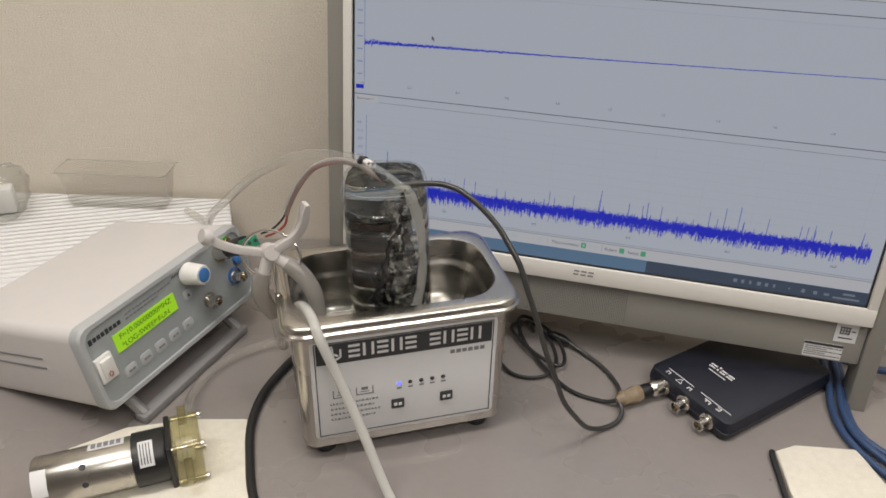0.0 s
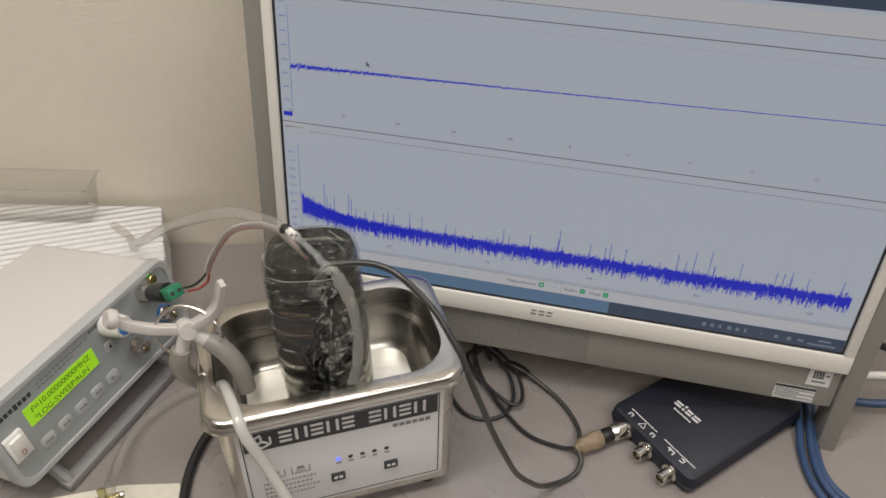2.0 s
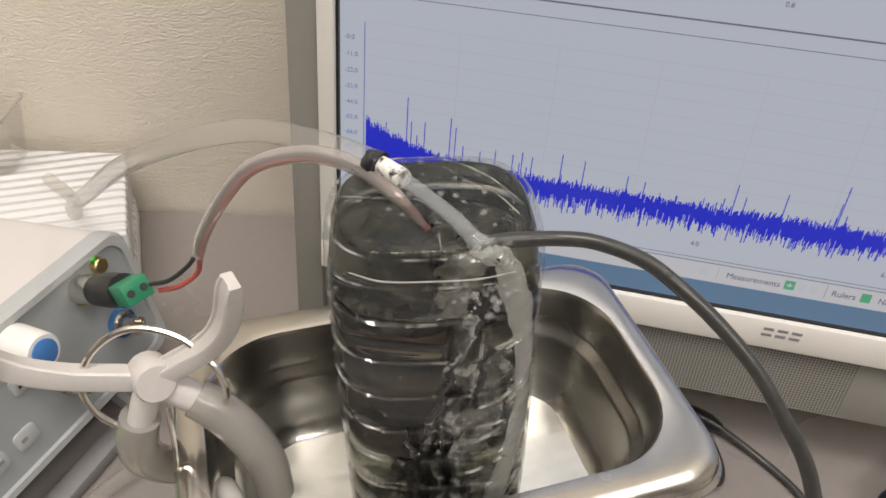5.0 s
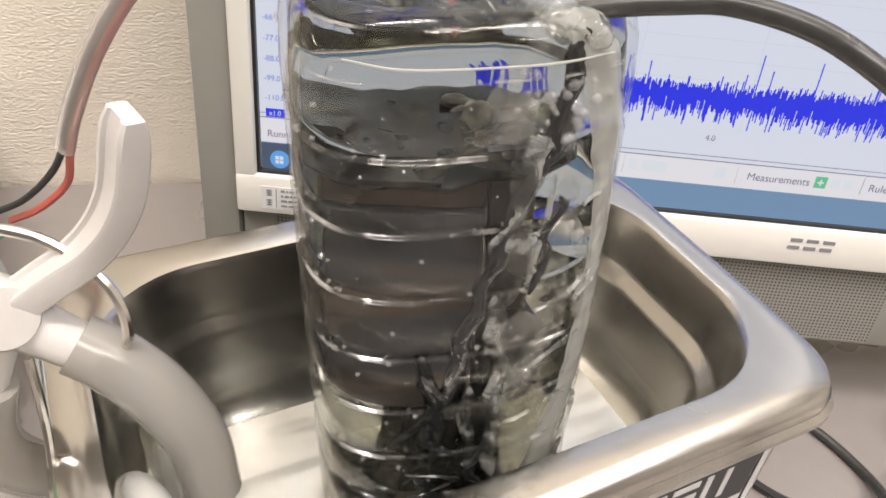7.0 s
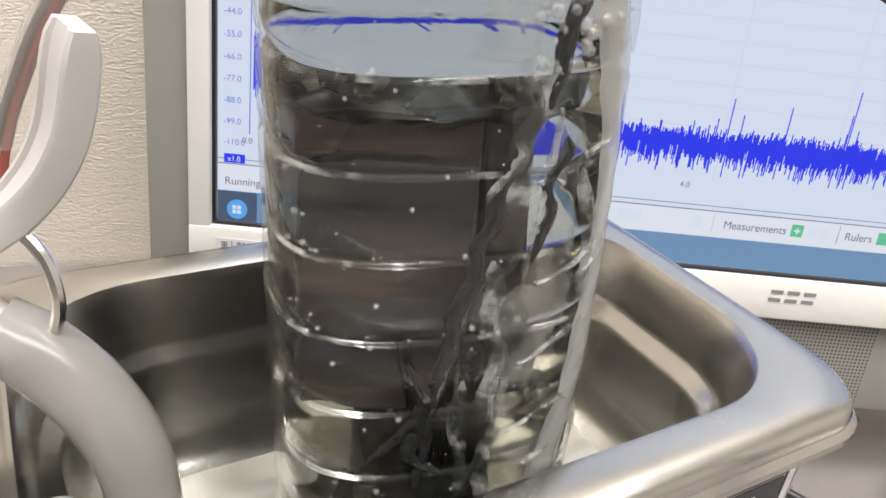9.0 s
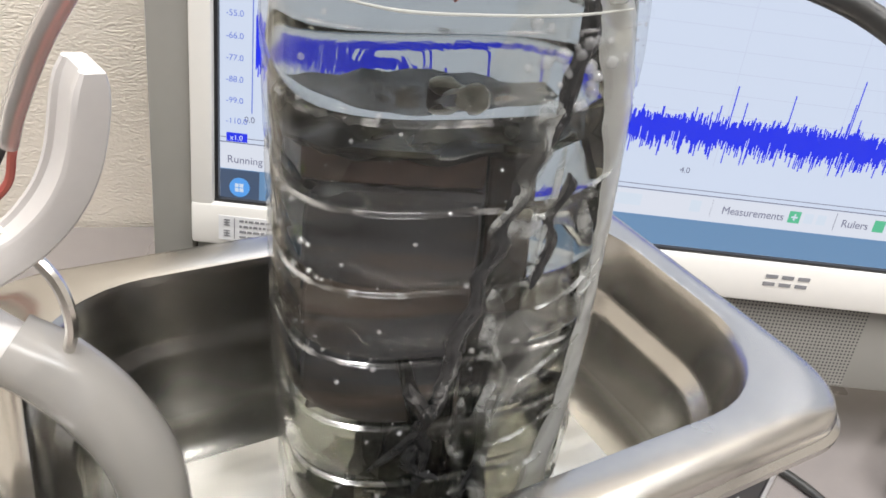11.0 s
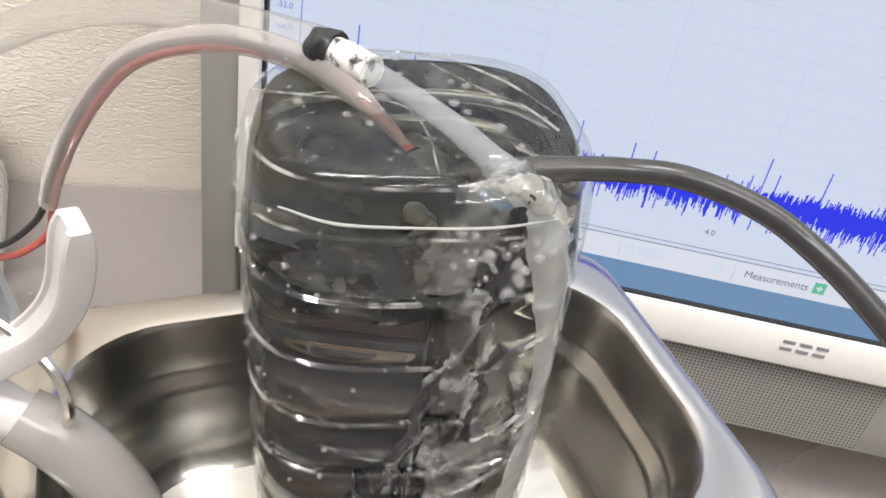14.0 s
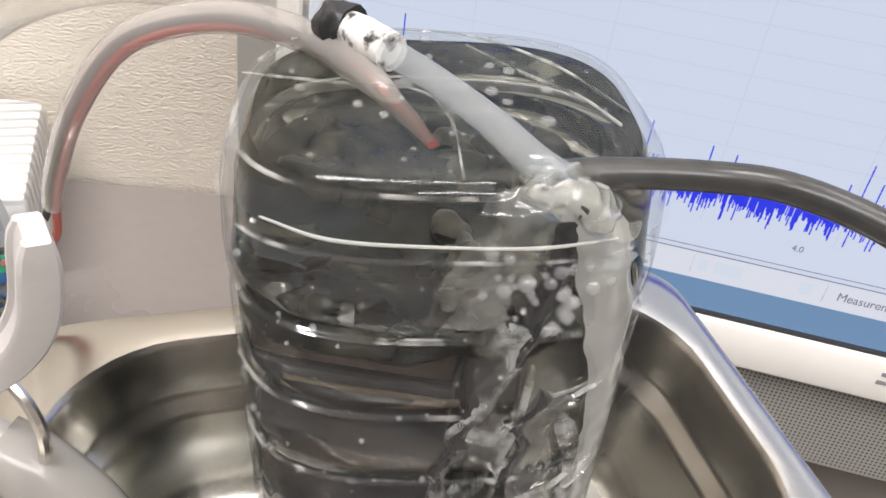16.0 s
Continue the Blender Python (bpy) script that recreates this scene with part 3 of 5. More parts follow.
shown("start_mark", SCREENPALE, [(5.6, 4.8, 6.9, 6.2), (7.2, 4.8, 8.6, 6.2), (5.6, 3.1, 6.9, 4.5), (7.2, 3.1, 8.6, 4.5)], -0.0014)
cur = bmesh.new()
cur.faces.new([cur.verts.new((0.066 + a / 1000, -0.0008, 0.1795 - b / 1000)) for a, b in ((0, 0), (0, 4.2), (1.1, 3.2), (2.0, 4.8), (2.6, 4.4), (1.8, 2.9), (3.0, 2.9))])
part("pointer", cur, SCREENTEXT, screen, smooth=False)

# ---------------------------------------------------------------- ultrasonic cleaner
tank = thing("ultrasonic_cleaner", pose(0, 0, 0), "brushed steel ultrasonic cleaner with open basin and white panel", "ultrasonic cleaner")
CX, CY = 0.0, 0.0505
part("body", loft(rings([(0.0125, 0.0765, 0.0475, 0.008), (0.0140, 0.0785, 0.0495, 0.010), (0.060, 0.0790, 0.0500, 0.010), (0.1235, 0.0795, 0.0505, 0.010)], CX, CY, 6), True, False), STEEL, tank, "brushed steel box body")
basin = rings([(0.1195, 0.0800, 0.0510, 0.011), (0.1198, 0.0860, 0.0548, 0.015), (0.1216, 0.0876, 0.0564, 0.016), (0.1234, 0.0876, 0.0564, 0.016), (0.1248, 0.0864, 0.0552, 0.016), (0.1262, 0.0864, 0.0552, 0.016), (0.1284, 0.0856, 0.0544, 0.016), (0.1297, 0.0842, 0.0530, 0.017), (0.1303, 0.0820, 0.0500, 0.020), (0.1304, 0.0790, 0.0450, 0.026), (0.1298, 0.0768, 0.0432, 0.029), (0.1280, 0.0757, 0.0422, 0.029), (0.1140, 0.0742, 0.0412, 0.028), (0.1120, 0.0736, 0.0407, 0.028), (0.1098, 0.0706, 0.0386, 0.026), (0.1076, 0.0697, 0.0378, 0.026), (0.092, 0.0682, 0.0366, 0.024), (0.0860, 0.0662, 0.0349, 0.022), (0.0820, 0.0630, 0.0322, 0.019), (0.0803, 0.0600, 0.0298, 0.016)], CX, CY, 9)
part("basin", loft(basin, False, False), POLISHED, tank, "pressed steel basin with a rolled rim")
# floor steel is paler than the basin, painting in the ceiling light's reflection
floor_rings = rings([(0.0803, 0.0600, 0.0298, 0.016), (0.0797, 0.0555, 0.0255, 0.014), (0.0795, 0.0300, 0.0140, 0.008)], CX, CY, 9)
part("basin_floor", loft(floor_rings, False, True), FLOORSTEEL, tank, "basin floor in paler steel, standing for the ceiling light's reflection")
for sx in (-1, 1):
    for y in (0.016, 0.085):
        part("foot", lathe([(0.0075, 0.0), (0.0085, 0.001), (0.0085, 0.011), (0.007, 0.0125)], 16, pose(sx * 0.062, y, 0)), RUBBER, tank, "round black rubber foot")
panel = part("control_panel", loft([[(x, y, z + 0.0690) for x, z in rr(0.0695 - i, 0.0465 - i, 0.004, 4)] for y, i in ((0.0020, 0), (-0.0002, 0), (-0.0005, 0.0003))]), LABEL, tank, "white printed control panel")


def on_panel(name, mat, quads, y=-0.0005, th=0.0002, label="", bevel=0.0):
    bm = bmesh.new()
    for x0, z0, x1, z1 in quads:
        plate(x0 / 1000, z0 / 1000 + 0.0025, x1 / 1000, z1 / 1000 + 0.0025, y, th, bm, bevel)
    return part(name, bm, mat, panel, label)


on_panel("border_line", INK, [(-66.6, 23.0, -65.9, 110.4), (65.9, 23.0, 66.6, 110.4), (-66.6, 23.0, 66.6, 23.7), (-66.6, 109.7, 66.6, 110.4)])
on_panel("banner", INK, [(-65.2, 91.3, 65.2, 109.2)], -0.0005, 0.0003, "dark banner across the panel's head")
for k in range(10):
    if k != 5:
        x0 = -42.0 + 10.35 * k - (2.6 if k > 5 else 0)
        bars = [(x0, 95.2, x0 + 2.0, 106.6), (x0 + 6.2, 95.2, x0 + 8.2, 106.6)] if k % 2 else [(x0, 104.4, x0 + 8.2, 106.6), (x0, 99.8, x0 + 8.2, 102.0), (x0, 95.2, x0 + 8.2, 97.4)]
        on_panel("mark_block", PALEINK, bars, -0.0008, 0.0002)
hexa = bmesh.new()
for a in range(6):
    p, q = ((-0.0535 + 0.0066 * math.cos(radians(60 * b + 30)), -0.0010, 0.1030 + 0.0066 * math.sin(radians(60 * b + 30))) for b in (a, a + 1))
    if a != 0:
        rod(p, q, 0.0008, 6, hexa)
for b in (1, 3, 5):
    rod((-0.0535, -0.0010, 0.1030), (-0.0535 + 0.0045 * math.cos(radians(60 * b + 30)), -0.0010, 0.1030 + 0.0045 * math.sin(radians(60 * b + 30))), 0.0008, 6, hexa)
part("emblem", hexa, PALEINK, panel, "pale cube-shaped emblem")
on_panel("subtitle_print", GREYINK, [(33.5 + 4.6 * k, 84.6, 37.0 + 4.6 * k, 88.0) for k in range(6)])
fine = []
rng = np.random.RandomState(9)
for r in range(4):
    x = -57.5
    while x < -22 - 3 * (r % 2):
        w = 1.0 + 1.6 * rng.rand()
        fine.append((x, 52.4 - 5.0 * r, x + w, 52.9 - 5.0 * r))
        fine.append((x + 0.2, 53.5 - 5.0 * r, x + w * 0.9, 54.0 - 5.0 * r))
        fine.append((x + w * 0.4, 52.4 - 5.0 * r, x + w * 0.4 + 0.4, 54.3 - 5.0 * r))
        x += w + 0.7
on_panel("instruction_print", GREYINK, fine)
pic = []
for x0 in (-55, -38):
    pic += [(x0, 58.5, x0 + 13, 59.3), (x0, 58.5, x0 + 0.8, 66), (x0 + 12.2, 58.5, x0 + 13, 66), (x0 + 3, 61, x0 + 10, 61.6), (x0 + 4, 63, x0 + 9, 65.6)]
on_panel("pictogram", GREYINK, pic)
on_panel("led_caption", GREYINK, [(-7.2 + 8.5 * k, 58.6, -3.6 + 8.5 * k, 59.9) for k in range(5)])
for k in range(5):
    part("indicator_lamp", lathe([(0.0017, 0.0), (0.0017, 0.0004), (0.0010, 0.0009)], 14, pose(-0.0056 + 0.0085 * k, -0.0004, 0.0662, 90)), LEDBLUE if k == 0 else INK, panel, "lit blue indicator lamp" if k == 0 else "dark indicator lamp")
for x0 in (-0.0068, 0.0312):
    bt = part("button", box(0.0100, 0.0016, 0.0088, (x0, -0.0010, 0.0472), 0.0007), INK, panel, "dark square touch button")
    bb = bmesh.new()
    for k in range(2):
        box(0.0025, 0.0002, 0.0028, (x0 - 0.0018 + 0.0036 * k, -0.0019, 0.0472), bm=bb)
    part("print", bb, PALEINK, bt)

water = loft([[(x + CX, y + CY, 0.0910) for x, y in rr(0.0680, 0.0364, 0.024, 9)]], False, False)
f0 = water.verts[:]
water.faces.new(f0)
single("water", water, WATER, "shallow still water in the steel basin", "water", kind="structure")

# ---------------------------------------------------------------- bottle
BOTTLE = pose(-0.0003, 0.0430, 0.0798, -1.2, -2.2, -12)
bottle = thing("plastic_bottle", BOTTLE, "clear ribbed plastic bottle holding dark wet matter, standing in the basin", "bottle")
POWER, SLIM = 3.0, 0.84
RIDGES = (0.0135, 0.0285, 0.0430, 0.0575, 0.0720, 0.0865, 0.1010, 0.1155)


def girth(a):
    """Rounded-rectangle outline of the bottle: factors along x and y at an angle."""
    c, s = math.cos(a), math.sin(a)
    k = (abs(c) ** POWER + abs(s) ** POWER) ** (-1 / POWER)
    return k * c, k * s * SLIM


def squircle(r, z, n=64, wob=0.0, seed=0.0):
    out = []
    for i in range(n):
        x, y = girth(2 * math.pi * i / n)
        q = r * (1 + wob * noise.noise((x * 2.0 + seed, y * 2.0, z * 40)))
        out.append((q * x, q * y, z))
    return out


def wall_radius(z):
    """Outer half width of the bottle at a height."""
    return float(np.interp(z, (0.0, 0.004, 0.06, 0.122, 0.130, 0.1345, 0.1372), (0.0275, 0.0304, 0.0310, 0.0304, 0.0298, 0.0286, 0.0262)))


prof = [(0.010, 0.0008), (0.022, 0.0002), (0.0275, 0.0010), (0.0297, 0.0035)]
for g in RIDGES:
    w = wall_radius(g)
    prof += [(w, g - 0.0050), (w - 0.0001, g - 0.0022), (w - 0.0013, g - 0.0006), (w - 0.0013, g + 0.0006), (w - 0.0001, g + 0.0022)]
prof += [(wall_radius(z), z) for z in (0.122, 0.127, 0.130, 0.1325, 0.1345, 0.1362, 0.1372)] + [(0.0246, 0.1377), (0.0230, 0.1376)]
part("shell", loft([squircle(r, z) for r, z in prof], True, False), PET, bottle, "clear ribbed plastic shell")
wat = [(0.010, 0.0020), (0.0255, 0.0022), (0.0282, 0.0050), (0.0290, 0.0085)]
for g in RIDGES:
    w = wall_radius(g) - 0.0010
    wat += [(w, g - 0.0034), (w - 0.0004, g - 0.0016), (w - 0.0016, g), (w - 0.0004, g + 0.0016), (w, g + 0.0034)]
wat += [(0.0288, 0.1230), (0.0280, 0.1300), (0.0266, 0.1345), (0.0256, 0.1358), (0.0120, 0.1356)]
part("liquid", loft([squircle(r, z) for r, z in wat]), LIQUID, bottle, "clear liquid filling most of the bottle")


def block(x0, y0, z0, x1, y1, z1, mat, name, label, lean=0.0, turn=0.0):
    m = pose((x0 + x1) / 2, (y0 + y1) / 2, (z0 + z1) / 2, 0, lean, turn)
    return part(name, box(x1 - x0, y1 - y0, z1 - z0, (0, 0, 0), 0.0005, 1, m), mat, bottle, label)


# the dark box in the liquid, its brown upper band and the plum piece beside it
block(-0.0215, -0.0130, 0.0500, 0.0050, 0.0110, 0.1010, SLATE, "sunken_box", "smooth dark slate box in the liquid", 1.0, -14)
block(-0.0212, -0.0126, 0.1014, 0.0052, 0.0106, 0.1085, RUSSET, "sunken_band", "brown band on top of the sunken box", 1.0, -14)
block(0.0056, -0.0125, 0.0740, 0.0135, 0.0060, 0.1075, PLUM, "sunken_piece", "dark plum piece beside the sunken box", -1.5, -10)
# bright streak laid across the plum piece
block(0.0060, -0.0130, 0.0925, 0.0122, -0.0120, 0.0938, BRIGHTSTREAK, "bright_streak", "bright streak across the plum piece", -4, -10)
# thin tan strip stands in for a horizontal reflection on the box
block(-0.0205, -0.0140, 0.0985, 0.0050, -0.0134, 0.0988, REFLECTIONLINE, "reflection_line", "thin tan line painting a reflection across the sunken box", 1.0, -14)
# added olive layer, darkens the liquid's foot in place of dark basin reflections
gel = [[(x, y, z + (0.004 * noise.noise((x * 70, y * 70, 3.0)) if z > 0.03 else 0.0)) for x, y, z in squircle(r, z, 48)] for r, z in ((0.012, 0.0032), (0.0265, 0.0040), (0.0276, 0.0080), (0.0276, 0.0450), (0.0255, 0.0500), (0.012, 0.0510))]
part("darkening_layer", loft(gel), OLIVEDARKENER, bottle, "cloudy olive layer added to darken the foot of the liquid")
core = [(0.004, 0.004, -0.004), (0.0105, 0.006, -0.004), (0.0110, 0.018, -0.003), (0.0098, 0.030, -0.001), (0.0090, 0.042, 0.001), (0.0100, 0.054, 0.002), (0.0092, 0.066, 0.003), (0.0060, 0.074, 0.004), (0.003, 0.078, 0.004)]
part("contents", loft([[(x * 1.2 + o, y * 1.1 - 0.0055, z) for x, y, z in squircle(r, z, 48, 0.6, 3.1)] for r, z, o in core]), CORE, bottle, "ragged black matter sunk in the liquid")
rng = np.random.RandomState(31)
for k in range(9):
    x0, z0 = -0.012 + 0.020 * rng.rand(), 0.008 + 0.052 * rng.rand()
    one = box(0.003 + 0.005 * rng.rand(), 0.0012, 0.006 + 0.010 * rng.rand(), bevel=0.0004, seg=1, m=pose(x0, -0.0135 - 0.003 * rng.rand(), z0, 20 * rng.randn(), 25 * rng.randn(), 30 * rng.randn()))
    part("flake", one, (CORE, MOTTLED, SLATE)[k % 3], bottle, "dark flake floating by the black matter")
mat_rings = [[(x - 0.0020, y + 0.0010, z + 0.0022 * noise.noise((x * 190, y * 190, 4.0)) + 0.0010 * noise.noise((x * 600, y * 600, 2.0))) for x, y, z in squircle(r, z, 48, 0.16, 7.0)]
             for r, z in ((0.0225, 0.1076), (0.0244, 0.1086), (0.0240, 0.1094), (0.0205, 0.1096), (0.0160, 0.1097), (0.0130, 0.1097), (0.0095, 0.1098), (0.0060, 0.1098), (0.0025, 0.1098))]
part("dark_mat", loft(mat_rings), MOTTLED, bottle, "mottled black and olive matter under the surface")
# lumps of gel and black matter just under the surface
rng = np.random.RandomState(23)
for k in range(13):
    a, d, r = radians(360 * rng.rand()), 0.020 * math.sqrt(rng.rand()), 0.0022 + 0.0030 * rng.rand()
    one = bmesh.new()
    bmesh.ops.create_icosphere(one, subdivisions=3, radius=r)
    for v in one.verts:
        v.co *= 1 + 0.8 * noise.noise(v.co * 330 + Vector((k * 3.1, 1, 2)))
        v.co.z *= 0.5
    bmesh.ops.translate(one, vec=(d * math.cos(a), d * math.sin(a) * SLIM, 0.1085 + 0.0030 * rng.rand()), verts=one.verts)
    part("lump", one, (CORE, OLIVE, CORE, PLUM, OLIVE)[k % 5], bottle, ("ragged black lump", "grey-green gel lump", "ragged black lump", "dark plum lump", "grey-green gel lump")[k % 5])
# clouded film over the top, and threads of sealant on it
film_rings = [[(x, y, z + 0.0005 * noise.noise((x * 160, y * 160, 1.0))) for x, y, z in squircle(r, z, 56)] for r, z in ((0.0250, 0.1372), (0.0200, 0.1371), (0.0140, 0.1370), (0.0070, 0.1370), (0.0015, 0.1370))]
part("top_film", loft(film_rings, False, True), TOPFILM, bottle, "thin clouded film closing the bottle's top")
for k, pts in enumerate((((-0.0275, 0.004, 0.1376), (-0.015, 0.002, 0.1376), (-0.004, 0.000, 0.1378), (0.000, -0.008, 0.1377), (0.0005, -0.021, 0.1374)),
                         ((-0.022, 0.016, 0.1376), (-0.012, 0.0205, 0.1377), (0.004, 0.0195, 0.1377), (0.016, 0.010, 0.1377), (0.024, -0.004, 0.1375)),
                         ((-0.0225, -0.0218, 0.1322), (-0.014, -0.0248, 0.1312), (0.000, -0.0254, 0.1308), (0.010, -0.0252, 0.1308), (0.0190, -0.0238, 0.1312)),
                         ((0.004, 0.016, 0.1376), (0.012, 0.006, 0.1376), (0.018, 0.000, 0.1377), (0.022, -0.008, 0.1376)))):
    part("sealant_thread", sweep(pts, [0.00016, 0.00026, 0.0002, 0.00024, 0.00016][:len(pts)], 8, 8), STRIP if k == 2 else SEALCLEAR, bottle, "thin cloudy thread of sealant on the surface")


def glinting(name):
    """Moulded ridge: broken bright glints painted by noise between clear stretches."""
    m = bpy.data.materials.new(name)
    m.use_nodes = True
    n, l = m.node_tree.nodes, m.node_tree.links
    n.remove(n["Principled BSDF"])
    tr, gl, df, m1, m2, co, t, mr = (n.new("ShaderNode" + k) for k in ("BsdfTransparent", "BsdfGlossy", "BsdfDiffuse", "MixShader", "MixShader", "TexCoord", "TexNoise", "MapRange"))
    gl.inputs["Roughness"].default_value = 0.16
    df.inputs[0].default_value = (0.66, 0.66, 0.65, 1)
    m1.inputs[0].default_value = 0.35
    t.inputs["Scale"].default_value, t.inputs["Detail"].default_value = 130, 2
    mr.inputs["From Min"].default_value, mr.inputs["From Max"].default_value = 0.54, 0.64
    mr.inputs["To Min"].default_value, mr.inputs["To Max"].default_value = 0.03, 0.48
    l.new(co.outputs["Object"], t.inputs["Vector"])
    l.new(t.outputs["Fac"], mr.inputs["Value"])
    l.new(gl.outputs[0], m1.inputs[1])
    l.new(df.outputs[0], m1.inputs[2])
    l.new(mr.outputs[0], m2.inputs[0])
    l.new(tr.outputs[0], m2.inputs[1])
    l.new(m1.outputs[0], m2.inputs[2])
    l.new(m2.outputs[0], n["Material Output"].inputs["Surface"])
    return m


# highlights along the ribs are painted on as whitish dashes
RIDGE = glinting("glint_ridge")
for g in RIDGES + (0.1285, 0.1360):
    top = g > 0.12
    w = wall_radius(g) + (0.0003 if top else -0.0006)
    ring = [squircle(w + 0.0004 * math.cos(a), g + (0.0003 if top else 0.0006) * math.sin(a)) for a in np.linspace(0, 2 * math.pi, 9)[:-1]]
    part("ridge", loft(ring + [ring[0]], False, False), RIDGE, bottle, "moulded ridge round the bottle, its glints painted on")
rng = np.random.RandomState(11)
bub = bmesh.new()


def bubble(x, y, z, r, sub=1, flat=1.0):
    one = bmesh.new()
    bmesh.ops.create_icosphere(one, subdivisions=sub, radius=r)
    bmesh.ops.scale(one, vec=(1, 1, flat), verts=one.verts)
    bmesh.ops.translate(one, vec=(x, y, z), verts=one.verts)
    merge(bub, one)


for k in range(560):
    (x, y), z = girth(radians(-165 + 150 * rng.rand())), 0.004 + 0.128 * rng.rand()
    if rng.rand() < 0.5:
        z = RIDGES[rng.randint(8)] + 0.0012 * rng.randn() + 0.001
    w = wall_radius(z) - 0.0004
    bubble(w * x, w * y, z, 0.00014 + 0.0005 * rng.rand() ** 3.5)
for k in range(40):
    (x, y), z = girth(radians(-66 + 7 * rng.randn())), 0.1225 + 0.004 * rng.randn()
    w = wall_radius(z) - 0.0002
    bubble(w * x, w * y, z, 0.0004 + 0.0008 * rng.rand() ** 2, 2)
for k in range(46):
    a, d = 6.283 * rng.rand(), 0.025 * rng.rand() ** 0.6
    bubble(d * math.cos(a), d * math.sin(a) * SLIM, 0.1364, 0.0003 + 0.0012 * rng.rand() ** 4, 1, 0.5)
tagged(part("froth", bub, BUBBLE, bottle, "tiny bubbles clinging to the plastic"), kind="stuff")
blob = bmesh.new()
bmesh.ops.create_icosphere(blob, subdivisions=4, radius=0.0050)
for v in blob.verts:
    v.co *= 1 + 0.6 * noise.noise(v.co * 210 + Vector((3, 1, 2))) + 0.25 * noise.noise(v.co * 600)
    v.co.z *= 0.75
bmesh.ops.translate(blob, vec=BOTTLE.inverted() @ Vector((0.0050, 0.0255, 0.2146)), verts=blob.verts)
part("sealant_blob", blob, SEALCLEAR, bottle, "cloudy blob of sealant round the cable entry")


def bead(points, width, thick, mat, name, label, seed, n=14, ragged=1.0):
    """A ragged bead of sealant running over the bottle's outside: rows of (angle, height)."""
    path = smooth_path([(a, z, 0) for a, z in points], n)
    bm = bmesh.new()
    rows, cols = [], 9
    for i, p in enumerate(path):
        row = []
        edge = [width * (0.85 + 0.6 * ragged * noise.noise((i * 0.11, seed, k)) + 0.30 * ragged * noise.noise((i * 0.37, seed, k + 3.0))) for k in (0.0, 9.0)]
        taper = min(1.0, (i + 0.4) / 3, (len(path) - i - 0.6) / 3)
        for j in range(cols):
            v = (j / (cols - 1) - 0.5) * 2
            w = max(edge[0] if v < 0 else edge[1], width * 0.12) * taper
            a = radians(p.x + 34) + v * w / 0.032 + 0.05 * ragged * noise.noise((i * 0.13, seed, 5.0))
            gx, gy = girth(a)
            z = p.y - 0.0145
            k = wall_radius(z) + thick * (1 - v * v) * (0.5 + 0.9 * ragged * abs(noise.noise((i * 0.22, j * 0.5, seed)))) - 0.0004
            row.append(bm.verts.new((k * gx, k * gy, z)))
        rows.append(row)
    for r0, r1 in zip(rows, rows[1:]):
        for j in range(cols - 1):
            bm.faces.new((r0[j], r0[j + 1], r1[j + 1], r1[j]))
    ob = part(name, bm, mat, bottle, label)
    return ob


bead([(-96, 0.152), (-92, 0.145), (-86, 0.136), (-80, 0.12), (-77, 0.105), (-77, 0.09), (-81, 0.072), (-90, 0.055), (-96, 0.035), (-99, 0.018), (-100, 0.006)], 0.0052, 0.0012, STRIP, "sealant_seam", "smooth milky sealant strip running down the side", 1.3, 14, 0.35)
bead([(-108, 0.1515), (-112, 0.1465), (-117, 0.1400), (-121, 0.1345), (-119, 0.1325)], 0.0062, 0.0012, MEMBRANE, "sealant_web", "wide cloudy web of sealant below the top", 4.1, 10, 0.5)
bead([(-110, 0.1335), (-111, 0.1290), (-114, 0.1200), (-112, 0.1120), (-108, 0.1040)], 0.0034, 0.0016, SEALCLEAR, "sealant_run", "cloudy sealant run", 4.7, 12)
bead([(-119, 0.1010), (-117, 0.0900), (-115, 0.0780), (-116, 0.0620), (-112, 0.0460)], 0.0020, 0.0013, SEALCLEAR, "sealant_run", "cloudy sealant run", 2.2, 12)
bead([(-108, 0.0960), (-106, 0.0800), (-104, 0.0600), (-104, 0.0300), (-108, 0.0080)], 0.0062, 0.0008, MEMBRANE, "sealant_film", "thin film of sealant", 9.2, 12, 0.7)
bead([(-98, 0.1250), (-99, 0.1050), (-96, 0.0850)], 0.0040, 0.0008, MEMBRANE, "sealant_film", "thin film of sealant", 5.2, 12, 0.7)
bead([(-97, 0.1500), (-99, 0.1450), (-104, 0.1330), (-112, 0.1210), (-120, 0.1100), (-124, 0.1000), (-130, 0.0880), (-136, 0.0720)], 0.0020, 0.0009, CORE, "dark_seam", "ragged black sealant smear", 8.1)
bead([(-100, 0.1210), (-103, 0.1110), (-106, 0.1000)], 0.0014, 0.0009, CORE, "dark_seam", "ragged black sealant smear", 3.3)
for zz, a0, a1 in ((0.1165, -106, -84), (0.0985, -104, -80), (0.083, -108, -84), (0.0675, -112, -86), (0.056, -112, -90)):
    bead([(a0, zz - 0.003), (a0 * 0.6 + a1 * 0.4, zz - 0.001), (a1, zz + 0.003)], 0.0013, 0.0009, SEALCLEAR, "sealant_bridge", "cloudy thread of sealant bridging the strip", zz * 100, 10)
rng = np.random.RandomState(5)
